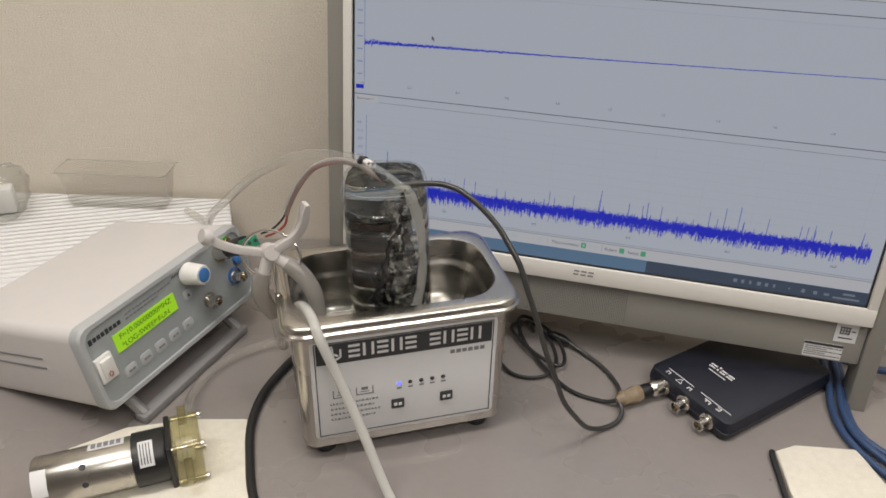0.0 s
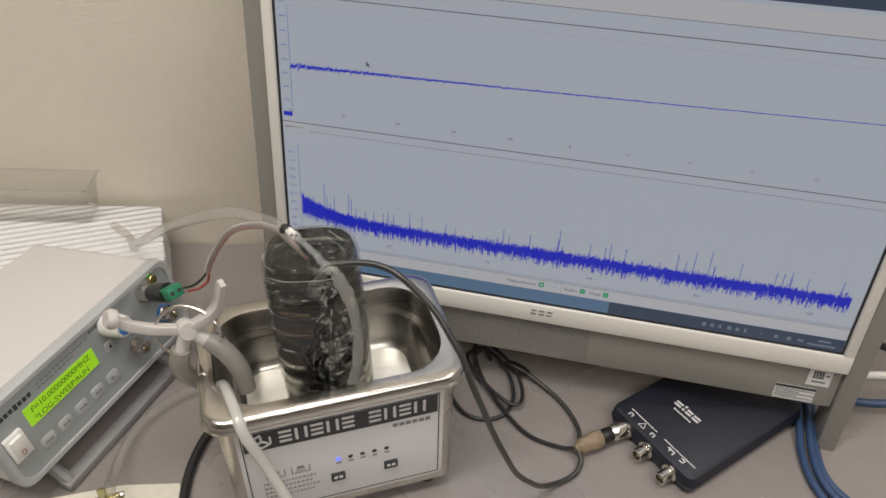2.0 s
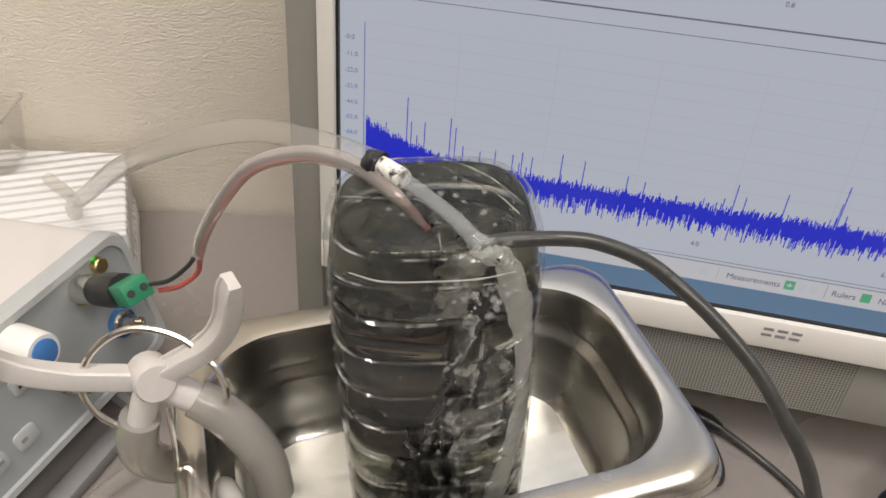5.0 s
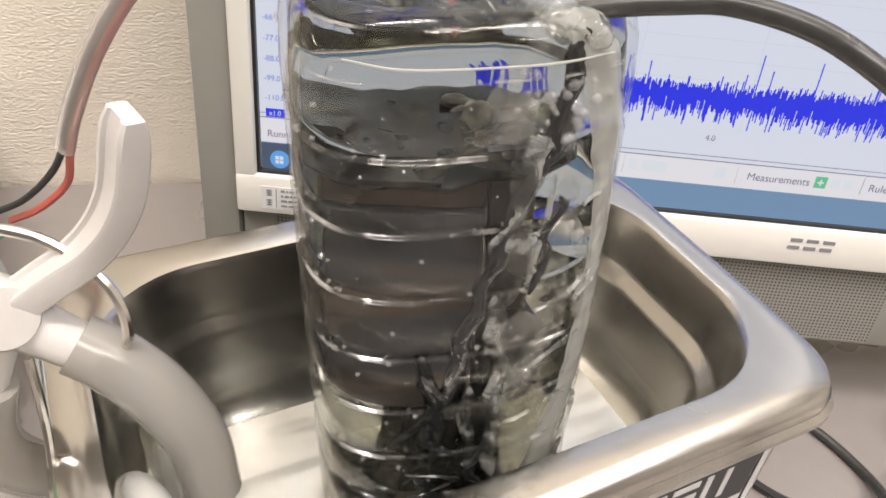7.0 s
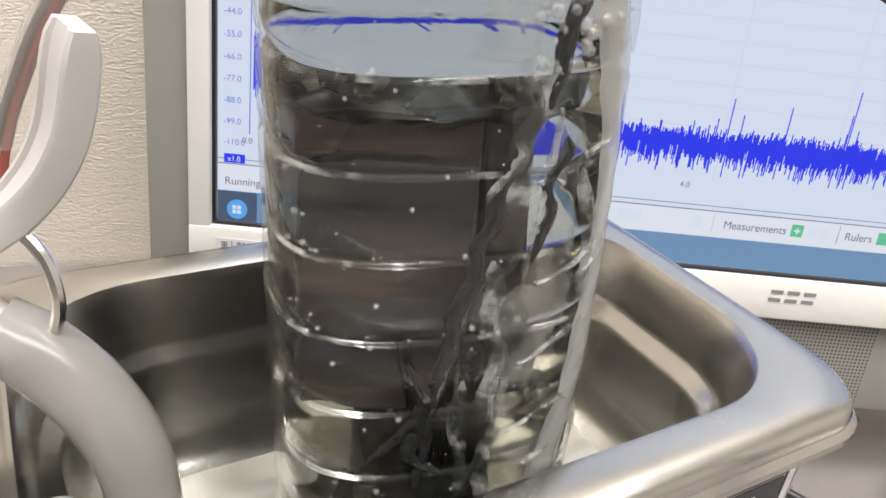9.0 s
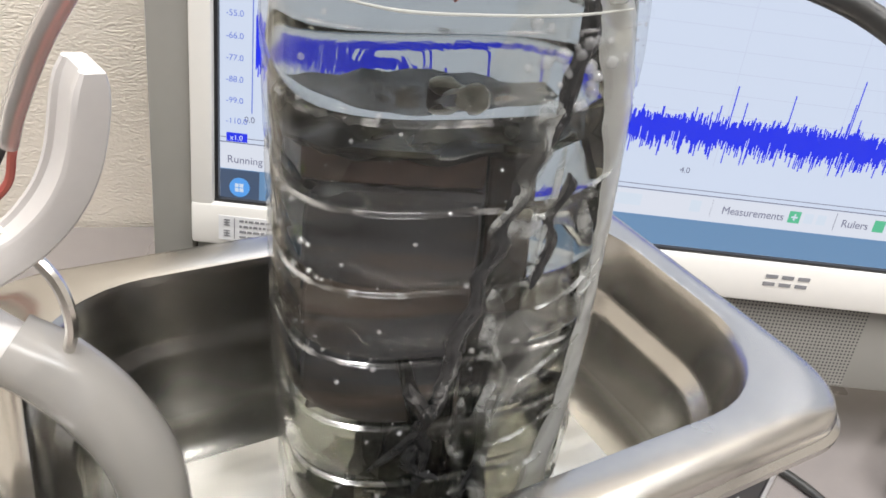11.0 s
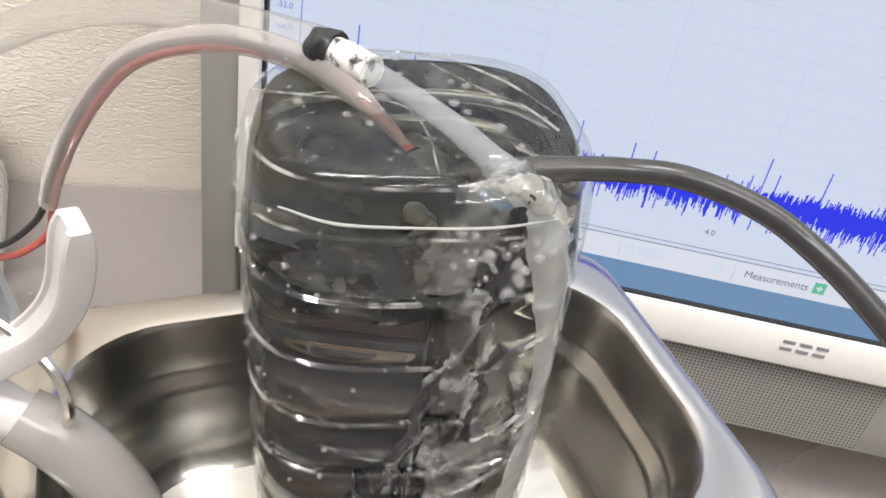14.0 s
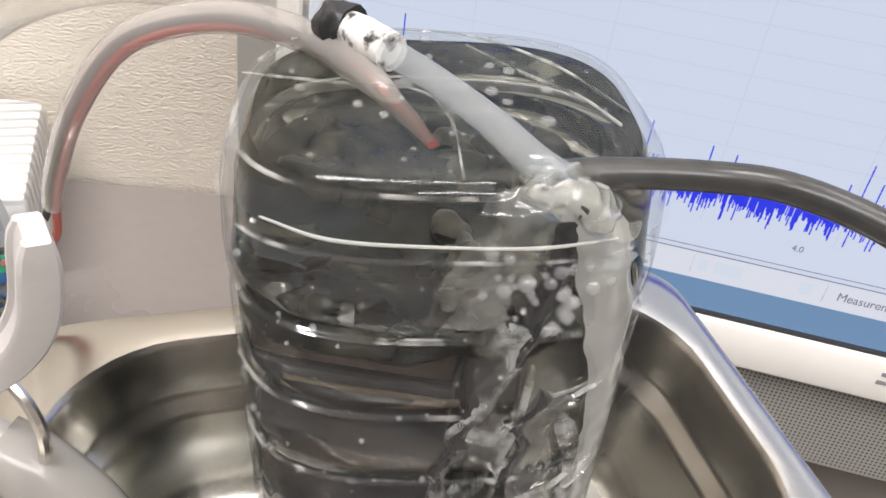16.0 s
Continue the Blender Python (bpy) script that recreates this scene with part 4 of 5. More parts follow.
for k in range(9):
    a0, z0, ln = -150 + 40 * rng.rand(), 0.018 + 0.045 * rng.rand(), 0.008 + 0.014 * rng.rand()
    bead([(a0, z0 + ln), (a0 + rng.randn() * 9, z0 + ln * 0.5), (a0 + rng.randn() * 12, z0)], 0.0008 + 0.0014 * rng.rand(), 0.0007, CORE, "black_streak", "thin ragged black streak", 20 + k, 10)
for k in range(10):
    a0, z0, ln = -150 + 74 * rng.rand(), 0.010 + 0.105 * rng.rand(), 0.010 + 0.022 * rng.rand()
    bead([(a0, z0 + ln), (a0 + rng.randn() * 7, z0 + ln * 0.5), (a0 + rng.randn() * 10, z0)], 0.0006 + 0.0012 * rng.rand(), 0.0009, SEALCLEAR, "sealant_streak", "thin cloudy sealant streak", 40 + k, 10)


# ---------------------------------------------------------------- hoses and leads at the bottle
hose = thing("taped_hose", pose(-0.008, 0.078, 0.214), "short milky silicone hose with a black-taped end on the bottle", "hose")


def rel(points, o):
    return [(x - o[0], y - o[1], z - o[2]) for x, y, z in points]


O = (-0.008, 0.078, 0.214)
part("hose_wall", sweep(rel([(-0.0118, 0.0570, 0.2190), (-0.0095, 0.0520, 0.2194), (-0.0068, 0.0462, 0.2194), (-0.0026, 0.0360, 0.2190), (0.0005, 0.0275, 0.2180), (0.0045, 0.0258, 0.2155)], O), [0.0021, 0.0020, 0.0019, 0.0020, 0.0022, 0.0026], 16, 8, 0.75), HOSEGREY, hose, "milky silicone hose wall")
part("plug", sweep(rel([(-0.0152, 0.0640, 0.2190), (-0.0135, 0.0605, 0.2191), (-0.0108, 0.0550, 0.2193)], O), [0.0026, 0.0029, 0.0028], 16), SMUDGED, hose, "white plug smudged with black in the hose mouth")
wrap = sweep(rel([(-0.0174, 0.0668, 0.2186), (-0.0164, 0.0652, 0.2190), (-0.0152, 0.0632, 0.2192)], O), [0.0031, 0.0037, 0.0031], 28, 8)
for v in wrap.verts:
    v.co += 0.0009 * noise.noise_vector(v.co * 420 + Vector((5, 2, 1)))
part("tape", wrap, RUBBER, hose, "ragged black tape wrapped round the joint")

O = (-0.15, 0.30, 0.054)
clear_hose = thing("clear_hose", pose(*O), "thin clear silicone hose arching from the bottle to the paper stack", "hose")
part("hose_wall", sweep(rel([(-0.0172, 0.0668, 0.2186), (-0.0275, 0.0840, 0.2150), (-0.0465, 0.1020, 0.2115), (-0.0680, 0.1160, 0.2020), (-0.0939, 0.1494, 0.1742), (-0.1169, 0.1954, 0.1336), (-0.1337, 0.2363, 0.0994), (-0.1408, 0.2679, 0.0725), (-0.1489, 0.3057, 0.0580), (-0.1639, 0.3306, 0.0575)], O), 0.0037, 14, 8), SILICONETHIN, clear_hose)

O = (-0.0711, 0.1135, 0.157)
lead = thing("sensor_lead", pose(*O), "red and black wire pair in clear heatshrink leading into the bottle", "cable")
shrink = [(-0.0078, 0.0432, 0.2085), (-0.0102, 0.0475, 0.2122), (-0.0145, 0.0553, 0.2160), (-0.0225, 0.0725, 0.2150), (-0.0342, 0.0838, 0.2126), (-0.0488, 0.0922, 0.2050), (-0.0599, 0.0986, 0.1890), (-0.0678, 0.1079, 0.1694), (-0.0711, 0.1119, 0.1583)]
part("sleeve", sweep(rel(shrink, O), [0.0010, 0.0018, 0.0024, 0.0027, 0.0028, 0.0028, 0.0028, 0.0028, 0.0027], 14, 8, 0.8), SHRINK, lead, "clear heatshrink sleeve")
tail = [(-0.0745, 0.1155, 0.1480), (-0.0820, 0.1190, 0.1400), (-0.0900, 0.1265, 0.1330)]
part("red_wire", sweep(rel([(x + 0.0008, y - 0.0006, z - 0.0012) for x, y, z in shrink] + [(x + 0.0016, y - 0.001, z - 0.001) for x, y, z in tail], O), 0.0010, 8), REDWIRE, lead, "thin red wire")
part("black_wire", sweep(rel([(x - 0.0008, y + 0.0006, z - 0.0006) for x, y, z in shrink] + [(x - 0.0016, y + 0.001, z + 0.001) for x, y, z in tail], O), 0.0009, 8), RUBBER, lead, "thin black wire")

O = (0.150, -0.0375, 0.003)
coax = thing("coaxial_cable", pose(*O), "grey coaxial cable arching from the bottle down to the desk", "cable")
part("jacket", sweep(rel([(0.0020, 0.0275, 0.2160), (0.0100, 0.0262, 0.2168), (0.0215, 0.0235, 0.2172), (0.0300, 0.0190, 0.2178), (0.0395, 0.0120, 0.2160), (0.0455, 0.0045, 0.2130), (0.0531, -0.0045, 0.2068), (0.0600, -0.0150, 0.1989), (0.0647, -0.0243, 0.1900), (0.0694, -0.0326, 0.1800), (0.0731, -0.0396, 0.1652), (0.0807, -0.0428, 0.1418), (0.0898, -0.0430, 0.1133), (0.1011, -0.0425, 0.0830), (0.1120, -0.0390, 0.0560), (0.1265, -0.0345, 0.0330), (0.1395, -0.0285, 0.0150), (0.1520, -0.0238, 0.0055), (0.1635, -0.0212, 0.0026), (0.1745, -0.0172, 0.0028), (0.1815, -0.0100, 0.0055), (0.1822, -0.0012, 0.0096)], O), 0.0020, 14, 8), GREYCABLE, coax)

# ---------------------------------------------------------------- spring clamp with its hoses
O = (-0.0877, 0.0595, 0.1573)
clamp = thing("spring_clamp", pose(*O), "white plastic spring clamp gripping the basin rim, jaws sleeved in hose", "clamp")


def arm(points, width, name):
    """A moulded lever: a broad bowed strip with a raised rib along each edge."""
    bm = bmesh.new()
    across = Vector((-0.35, 0.90, -0.25)).normalized()
    path = smooth_path(points, 8)
    rows = []
    for k, p in enumerate(path):
        t = (path[min(k + 1, len(path) - 1)] - path[max(k - 1, 0)]).normalized()
        side = (across - t * across.dot(t)).normalized()
        up = t.cross(side)
        left = len(path) - 1 - k
        w = width * (1.0, 1.0, 1.0, 0.99, 0.96, 0.88)[5 - min(left, 5)]
        h = 0.0052 * (1.0, 1.0, 0.98, 0.94, 0.84, 0.60)[5 - min(left, 5)]
        prof = [(-1, -0.5), (-1, 0.42), (-0.86, 0.55), (-0.62, 0.55), (-0.52, 0.40), (0.52, 0.40), (0.62, 0.55), (0.86, 0.55), (1, 0.42), (1, -0.5), (0.86, -0.62), (-0.86, -0.62)]
        rows.append([p + side * (a * w) + up * (b * h) for a, b in prof])
    loft(rows, bm=bm)
    return part(name, bm, CLAMPWHITE, clamp)


arm(rel([(-0.0850, 0.0590, 0.1550), (-0.0980, 0.0600, 0.1578), (-0.1110, 0.0610, 0.1610), (-0.1220, 0.0615, 0.1665), (-0.1295, 0.0618, 0.1735)], O), 0.0037, "handle")
arm(rel([(-0.0900, 0.0595, 0.1545), (-0.0800, 0.0570, 0.1620), (-0.0700, 0.0545, 0.1700), (-0.0635, 0.0520, 0.1810), (-0.0600, 0.0500, 0.1975)], O), 0.0037, "handle")
part("jaw", sweep(rel([(-0.0860, 0.0590, 0.1580), (-0.0905, 0.0565, 0.1500), (-0.0946, 0.0540, 0.1400)], O), [0.0060, 0.0052, 0.0045], 12, 6, 0.8), CLAMPWHITE, clamp)
part("jaw", sweep(rel([(-0.0890, 0.0595, 0.1580), (-0.0815, 0.0565, 0.1520), (-0.0730, 0.0530, 0.1455)], O), [0.0060, 0.0052, 0.0045], 12, 6, 0.8), CLAMPWHITE, clamp)
part("pivot_boss", lathe([(0.0058, -0.0062), (0.0064, -0.0050), (0.0064, 0.0050), (0.0058, 0.0062)], 20, pose(0, -0.001, 0, 70, 0, 18)), CLAMPWHITE, clamp, "round pivot boss")
part("spring_wire", sweep(rel([(-0.0965, 0.0530, 0.1400), (-0.1050, 0.0560, 0.1480), (-0.1075, 0.0600, 0.1580), (-0.1020, 0.0640, 0.1670), (-0.0910, 0.0650, 0.1720), (-0.0780, 0.0600, 0.1705), (-0.0690, 0.0520, 0.1640), (-0.0668, 0.0490, 0.1550), (-0.0690, 0.0500, 0.1455)], O), 0.0011, 8, 6), CHROME, clamp, "bent steel spring wire")
part("knob_end", lathe([(0.0030, -0.003), (0.0062, -0.002), (0.0066, 0.001), (0.0050, 0.004)], 18, pose(-0.0418, 0.0023, 0.0162, 20, -60, 0)), CLAMPWHITE, clamp)
part("jaw_sleeve", sweep(rel([(-0.0935, 0.0550, 0.1440), (-0.0965, 0.0555, 0.1340), (-0.0972, 0.0580, 0.1220), (-0.0945, 0.0630, 0.1090), (-0.0900, 0.0690, 0.0960)], O), [0.0062, 0.0066, 0.0066, 0.0064, 0.0060], 16, 6), SILICONE, clamp, "milky silicone sleeve over the jaw")
part("jaw_sleeve", sweep(rel([(-0.0765, 0.0545, 0.1485), (-0.0705, 0.0515, 0.1440), (-0.0640, 0.0475, 0.1360), (-0.0590, 0.0440, 0.1240), (-0.0575, 0.0420, 0.1080)], O), [0.0062, 0.0066, 0.0068, 0.0066, 0.0062], 18, 6), SILICONE, clamp, "milky silicone sleeve over the jaw")
part("tie_wire", sweep(rel([(-0.0845, 0.0520, 0.1500), (-0.0850, 0.0480, 0.1360), (-0.0858, 0.0440, 0.1280)], O), 0.0009, 8), CHROME, clamp)

O = (-0.01, -0.12, 0.0)
drain = thing("drain_hose", pose(*O), "white silicone hose hung over the basin rim to the desk", "hose")
part("hose_wall", sweep(rel([(-0.0760, 0.0560, 0.0900), (-0.0745, 0.0480, 0.1080), (-0.0715, 0.0350, 0.1230), (-0.0680, 0.0180, 0.1315), (-0.0648, 0.0020, 0.1325), (-0.0620, -0.0095, 0.1240), (-0.0513, -0.0165, 0.0922), (-0.0392, -0.0300, 0.0552), (-0.0260, -0.0530, 0.0130), (-0.0180, -0.0750, 0.0046), (-0.0100, -0.1200, 0.0046)], O), 0.0037, 16, 8), MILKY, drain)
O = (-0.16, 0.09, 0.0)
feed = thing("feed_hose", pose(*O), "clear silicone hose curving over the desk to the pump", "hose")
part("hose_wall", sweep(rel([(-0.0890, 0.0720, 0.0930), (-0.0860, 0.0900, 0.0500), (-0.0830, 0.1250, 0.0200), (-0.0900, 0.1470, 0.0080), (-0.1221, 0.1400, 0.0060), (-0.1468, 0.1220, 0.0060), (-0.1605, 0.0950, 0.0090), (-0.1640, 0.0660, 0.0200), (-0.1635, 0.0470, 0.0330), (-0.1620, 0.0380, 0.0390)], O), 0.0040, 14, 8), SILICONETHIN, feed)

# ---------------------------------------------------------------- function generator
FG = pose(-0.222, 0.0605, 0.0275, 0, 0, 50.5) @ pose(0, 0, 0, -12)
FI = FG.inverted()
GW, GH, GD = 0.189, 0.073, 0.150
gen = thing("signal_generator", FG, "pale grey bench signal generator with a lit green display, propped up", "signal generator")
case = loft([[(GW / 2 + x, y, GH / 2 + z) for x, z in rr(GW / 2 - i, GH / 2 - i, 0.010, 5)] for y, i in ((0.003, 0.0005), (0.0045, 0), (GD - 0.003, 0.0), (GD, 0.003))])
part("case", case, CASE, gen, "pale grey plastic case")
rim = loft([[(GW / 2 + x, y, GH / 2 + z) for x, z in rr(GW / 2 + i, GH / 2 + i, 0.010, 5)] for y, i in ((0.008, 0.0006), (-0.0005, 0.0006), (-0.0024, -0.0006), (-0.0024, -0.0040), (0.0020, -0.0046))], False, False)
part("front_rim", rim, FRONTLIGHT, gen, "light grey moulded rim")
face = part("front_panel", loft([[(GW / 2 + x, y, GH / 2 + z) for x, z in rr(GW / 2 - 0.0040, GH / 2 - 0.0040, 0.008, 5)] for y in (0.0028, -0.0002)]), FRONT, gen, "blue-grey front panel")
for z0 in (0.045, 0.036):
    part("side_slit", box(0.0008, 0.060, 0.0016, (-0.0001, 0.080, z0)), GREYINK, gen)
lcd = part("display", box(0.067, 0.0014, 0.0155, (0.0615, -0.0009, 0.0455), 0.0004), LCD, face, "glowing green character display")
words("F=10.00000000MHZ", 0.0062, 0.033, 0.0472, -0.00175, LCDINK, face, "display_lettering", width=0.057)
words("*LOG-SWEEP:RUN", 0.0062, 0.033, 0.0395, -0.00175, LCDINK, face, "display_lettering", width=0.052)
sw = part("rocker_switch", box(0.0155, 0.0040, 0.0215, (0.0125, -0.0018, 0.0352), 0.0008), WHITE, gen, "white rocker switch")
part("rocker", box(0.0105, 0.0030, 0.0165, (0.0125, -0.0040, 0.0352), 0.0008, m=pose(0.0125, -0.0040, 0.0352) @ pose(0, 0, 0, 7) @ pose(-0.0125, 0.0040, -0.0352)), WHITE, sw)
part("switch_print", sweep([(0.0125 + 0.0016 * math.cos(a), -0.0057, 0.0305 + 0.0020 * math.sin(a)) for a in np.linspace(0, 2 * math.pi, 9)], 0.0003, 6, 2), REDWIRE, sw)
logo = bmesh.new()
for k in range(8):
    box(0.0030, 0.0003, 0.0044 if k in (0, 4) else 0.0034, (0.0095 + 0.0041 * k, -0.0004, 0.0595), bm=logo)
part("maker_mark", logo, INK, face, "row of dark block marks")
sub = bmesh.new()
for r, n0 in ((0.0620, 13), (0.0585, 9)):
    for k in range(n0):
        box(0.0028, 0.0003, 0.0014, (0.0470 + 0.0040 * k, -0.0004, r), bm=sub)
part("caption", sub, GREYINK, face)
for k in range(5):
    x0 = 0.0330 + 0.0167 * k
    ring = loft([[(x0 + x, y, 0.0190 + z) for x, z in rr(0.0060 - i, 0.0048 - i, 0.0026, 4)] for y, i in ((-0.0002, 0), (-0.0010, 0.0001), (-0.0013, 0.0006))])
    b = part("push_button", ring, FRONTLIGHT, gen, "small grey push button")
    bb = bmesh.new()
    for j in range(2 if k < 4 else 1):
        box(0.0030, 0.0003, 0.0018, (x0 - 0.0018 + 0.0036 * j, -0.0014, 0.0190), bm=bb)
    part("print", bb, GREYINK, b)
ab = part("push_button", loft([[(0.1095 + x, y, 0.0425 + z) for x, z in rr(0.0044 - i, 0.0044 - i, 0.0020, 4)] for y, i in ((-0.0002, 0), (-0.0010, 0.0001), (-0.0013, 0.0006))]), FRONTLIGHT, gen, "small grey push button with an arrow")
tri = bmesh.new()
tri.faces.new([tri.verts.new(p) for p in ((0.1078, -0.0015, 0.0410), (0.1112, -0.0015, 0.0410), (0.1095, -0.0015, 0.0445))])
part("print", tri, INK, ab)
knob = part("dial_knob", lathe([(0.0092, 0.0), (0.0100, 0.001), (0.0098, 0.004), (0.0088, 0.018), (0.0078, 0.0195)], 28, pose(0.1165, -0.0003, 0.0595, 90)), WHITE, gen, "white dial knob with a blue cap")
part("cap", lathe([(0.0062, 0.0192), (0.0062, 0.0202), (0.0050, 0.0206)], 24, pose(0.1165, -0.0003, 0.0595, 90)), BLUEPLASTIC, knob, "round blue cap")


def bnc(m, parent, name="bnc_socket", label="nickel coaxial socket"):
    b = part(name, lathe([(0.0070, 0.0), (0.0070, 0.0022), (0.0050, 0.0024), (0.0048, 0.0070), (0.0050, 0.0085), (0.0050, 0.0120), (0.0038, 0.0120), (0.0036, 0.0060)], 20, m, close_last=True), CHROME, parent, label)
    part("pin", lathe([(0.0010, 0.006), (0.0010, 0.0108)], 8, m), GOLD, b)
    for s in (-1, 1):
        part("lug", rod(m @ Vector((0.0046 * s, 0, 0.0092)), m @ Vector((0.0064 * s, 0, 0.0092)), 0.0010, 8), CHROME, b)
    return b


bnc(pose(0.1300, -0.0002, 0.0250, 90), gen)
bnc(pose(0.1670, -0.0002, 0.0290, 90), gen)
bnc(pose(0.1580, -0.0002, 0.0575, 90), gen)
part("blue_ring", lathe([(0.0078, 0.0), (0.0078, 0.0030), (0.0071, 0.0032)], 20, pose(0.1670, -0.0002, 0.0290, 90), close_last=False), BLUEPLASTIC, gen, "blue plastic collar")
part("blue_button", lathe([(0.0050, 0.0), (0.0048, 0.004), (0.0040, 0.0046)], 18, pose(0.1760, -0.0002, 0.0420, 90)), BLUEPLASTIC, gen)
part("yellow_ring", lathe([(0.0078, 0.0), (0.0078, 0.0026), (0.0071, 0.0028)], 20, pose(0.1580, -0.0002, 0.0575, 90), close_last=False), GOLD, gen, "yellow plastic collar")
part("yellow_button", lathe([(0.0042, 0.0), (0.0040, 0.003), (0.0034, 0.0036)], 16, pose(0.1700, -0.0002, 0.0630, 90)), GOLD, gen)
part("green_lamp", lathe([(0.0016, 0.0), (0.0014, 0.001)], 12, pose(0.1690, -0.0002, 0.0685, 90)), LEDGREEN, gen, "tiny lit green lamp")
for k in range(5):
    part("vent_mark", box(0.0006, 0.0004, 0.0026, (0.1000 + 0.0018 * k, -0.0004, 0.0645)), INK, face)


def in_gen(p):
    return FI @ Vector(p)


bail = bmesh.new()
a, b = Vector((-0.2000, 0.0800, 0.0040)), Vector((-0.1220, 0.1780, 0.0040))
d = (b - a).normalized()
back = Vector((-d.y, d.x, 0))
box((b - a).length + 0.012, 0.012, 0.008, bevel=0.002, bm=bail, m=FI @ Matrix.Translation((a + b) / 2) @ pose(0, 0, 0, 0, 0, math.degrees(math.atan2(d.y, d.x))))
for p in (a, b):
    q = p + back * 0.030 + Vector((0, 0, 0.024))
    sweep([in_gen(p + Vector((0, 0, 0.0010))), in_gen((p + q) / 2), in_gen(q)], 0.0050, 8, 4, bm=bail)
part("bail", bail, BAILGREY, gen, "grey folding bail holding up the front")
for x0 in (0.03, 0.16):
    part("rear_foot", lathe([(0.006, 0.0), (0.007, 0.004), (0.006, 0.005)], 14, pose(x0, 0.135, -0.0005, 180)), RUBBER, gen)

O = (-0.1325, 0.1905, 0.0835)
adapter = thing("terminal_adapter", pose(*O), "black coaxial plug with a green screw terminal block", "connector")
e = [(-0.1325, 0.1905, 0.0835), (-0.1265, 0.1820, 0.0900), (-0.1200, 0.1725, 0.0965), (-0.1060, 0.1530, 0.1110), (-0.0965, 0.1390, 0.1215)]
part("plug", sweep(rel([e[0], e[1], e[2]], O), 0.0070, 18, 4), CHROME, adapter, "nickel bayonet plug")
part("body", sweep(rel([e[2], [(p + q) / 2 for p, q in zip(e[2], e[3])], e[3]], O), [0.0072, 0.0078, 0.0074], 16, 4), BLACK, adapter, "black plastic body")
dv = Vector(e[4]) - Vector(e[3])
mt = Matrix.Translation(Vector(rel([e[3]], O)[0]) + dv * 0.35) @ dv.to_track_quat("Y", "Z").to_matrix().to_4x4()
part("terminal_block", box(0.0120, 0.0130, 0.0095, bevel=0.0006, m=mt), GREENPLASTIC, adapter, "green screw terminal")
for s in (-1, 1):
    part("terminal_hole", lathe([(0.0017, 0.0), (0.0017, 0.0005)], 10, mt @ pose(0.0030 * s, 0.0064, 0, -90)), INK, adapter)

# ---------------------------------------------------------------- paper, tray and bag behind the generator
WIPE = PAPER.copy()
WIPE.name = "embossed_paper_wipe"
relief(WIPE, "wave", 62, 0.8, 0.003, (0.10, 1.0, 0.0))
for nd in WIPE.node_tree.nodes:
    if nd.bl_idname == "ShaderNodeTexWave":
        nd.bands_direction, nd.inputs["Distortion"].default_value, nd.inputs["Scale"].default_value = "Y", 0.6, 38


def prism(points, z0, z1, bevel=0.003):
    bm = loft([[(x, y, z0) for x, y in points], [(x, y, z1) for x, y in points]])
    bmesh.ops.bevel(bm, geom=bm.edges[:], offset=bevel, segments=2, affect="EDGES", profile=0.5)
    return bm


stack = thing("paper_wipe_stack", pose(-0.25, 0.35, 0), "stack of white embossed paper wipes on the desk", "paper wipes")
outline = [(-0.1200, 0.358), (-0.4600, 0.4600), (-0.4700, 0.2600), (-0.3480, 0.1640), (-0.2230, 0.3080), (-0.1730, 0.2720), (-0.1180, 0.2680)]
for k, (z0, z1, s) in enumerate(((0.0, 0.020, 0.99), (0.0202, 0.038, 0.985), (0.0382, 0.0530, 1.0))):
    part("wipe", prism([((x + 0.25) * s, (y - 0.35) * s) for x, y in outline], z0, z1), WIPE, stack)

tray = thing("clear_tray", pose(-0.232, 0.372, 0.0535, 0, 0, -17), "empty clear plastic tray standing on the paper wipes", "tray")
tb = loft(rings([(0.000, 0.050, 0.012, 0.004), (0.0005, 0.052, 0.013, 0.005), (0.040, 0.058, 0.017, 0.006), (0.0412, 0.0595, 0.018, 0.006), (0.0400, 0.0570, 0.0160, 0.006), (0.0020, 0.0510, 0.0120, 0.004)], n=4), True, True)
part("tray_wall", tb, ACRYLIC, tray)
part("tray_rim", sweep([(x, y, 0.0412) for x, y in rr(0.0592, 0.0178, 0.006, 4)] + [(0.0592, 0.0118, 0.0412)], 0.0006, 6, 2), SILICONETHIN, tray, "thin rolled edge")
bag = thing("plastic_bag", pose(-0.350, 0.375, 0.0535), "crumpled clear plastic bag on the paper wipes", "bag")
bb = bmesh.new()
bmesh.ops.create_icosphere(bb, subdivisions=4, radius=0.035)
for v in bb.verts:
    v.co *= 1 + 0.30 * noise.noise(v.co * 45) + 0.14 * noise.noise(v.co * 120)
    v.co.z = max(v.co.z * 0.8 + 0.026, 0.0005)
part("film", bb, BAG, bag)
part("inner_wrap", prism([(-0.012, -0.010), (0.016, -0.008), (0.014, 0.010), (-0.010, 0.008)], 0.002, 0.030), PAPER, bag, "folded white paper inside")

# ---------------------------------------------------------------- pump on its cloth
single("cloth_pad", prism([(-0.1200, 0.0560), (-0.1613, 0.0660), (-0.2134, 0.0690), (-0.2560, 0.0550), (-0.2500, -0.0700), (-0.1240, -0.0600), (-0.1232, -0.0262)], 0.0, 0.0045, 0.0015), CLOTH, "cream terry cloth pad under the pump", "cloth")
PM = pose(-0.2660, 0.0040, 0.0232, 0, 0, 5.5) @ pose(0, 0, 0, 0, 90)
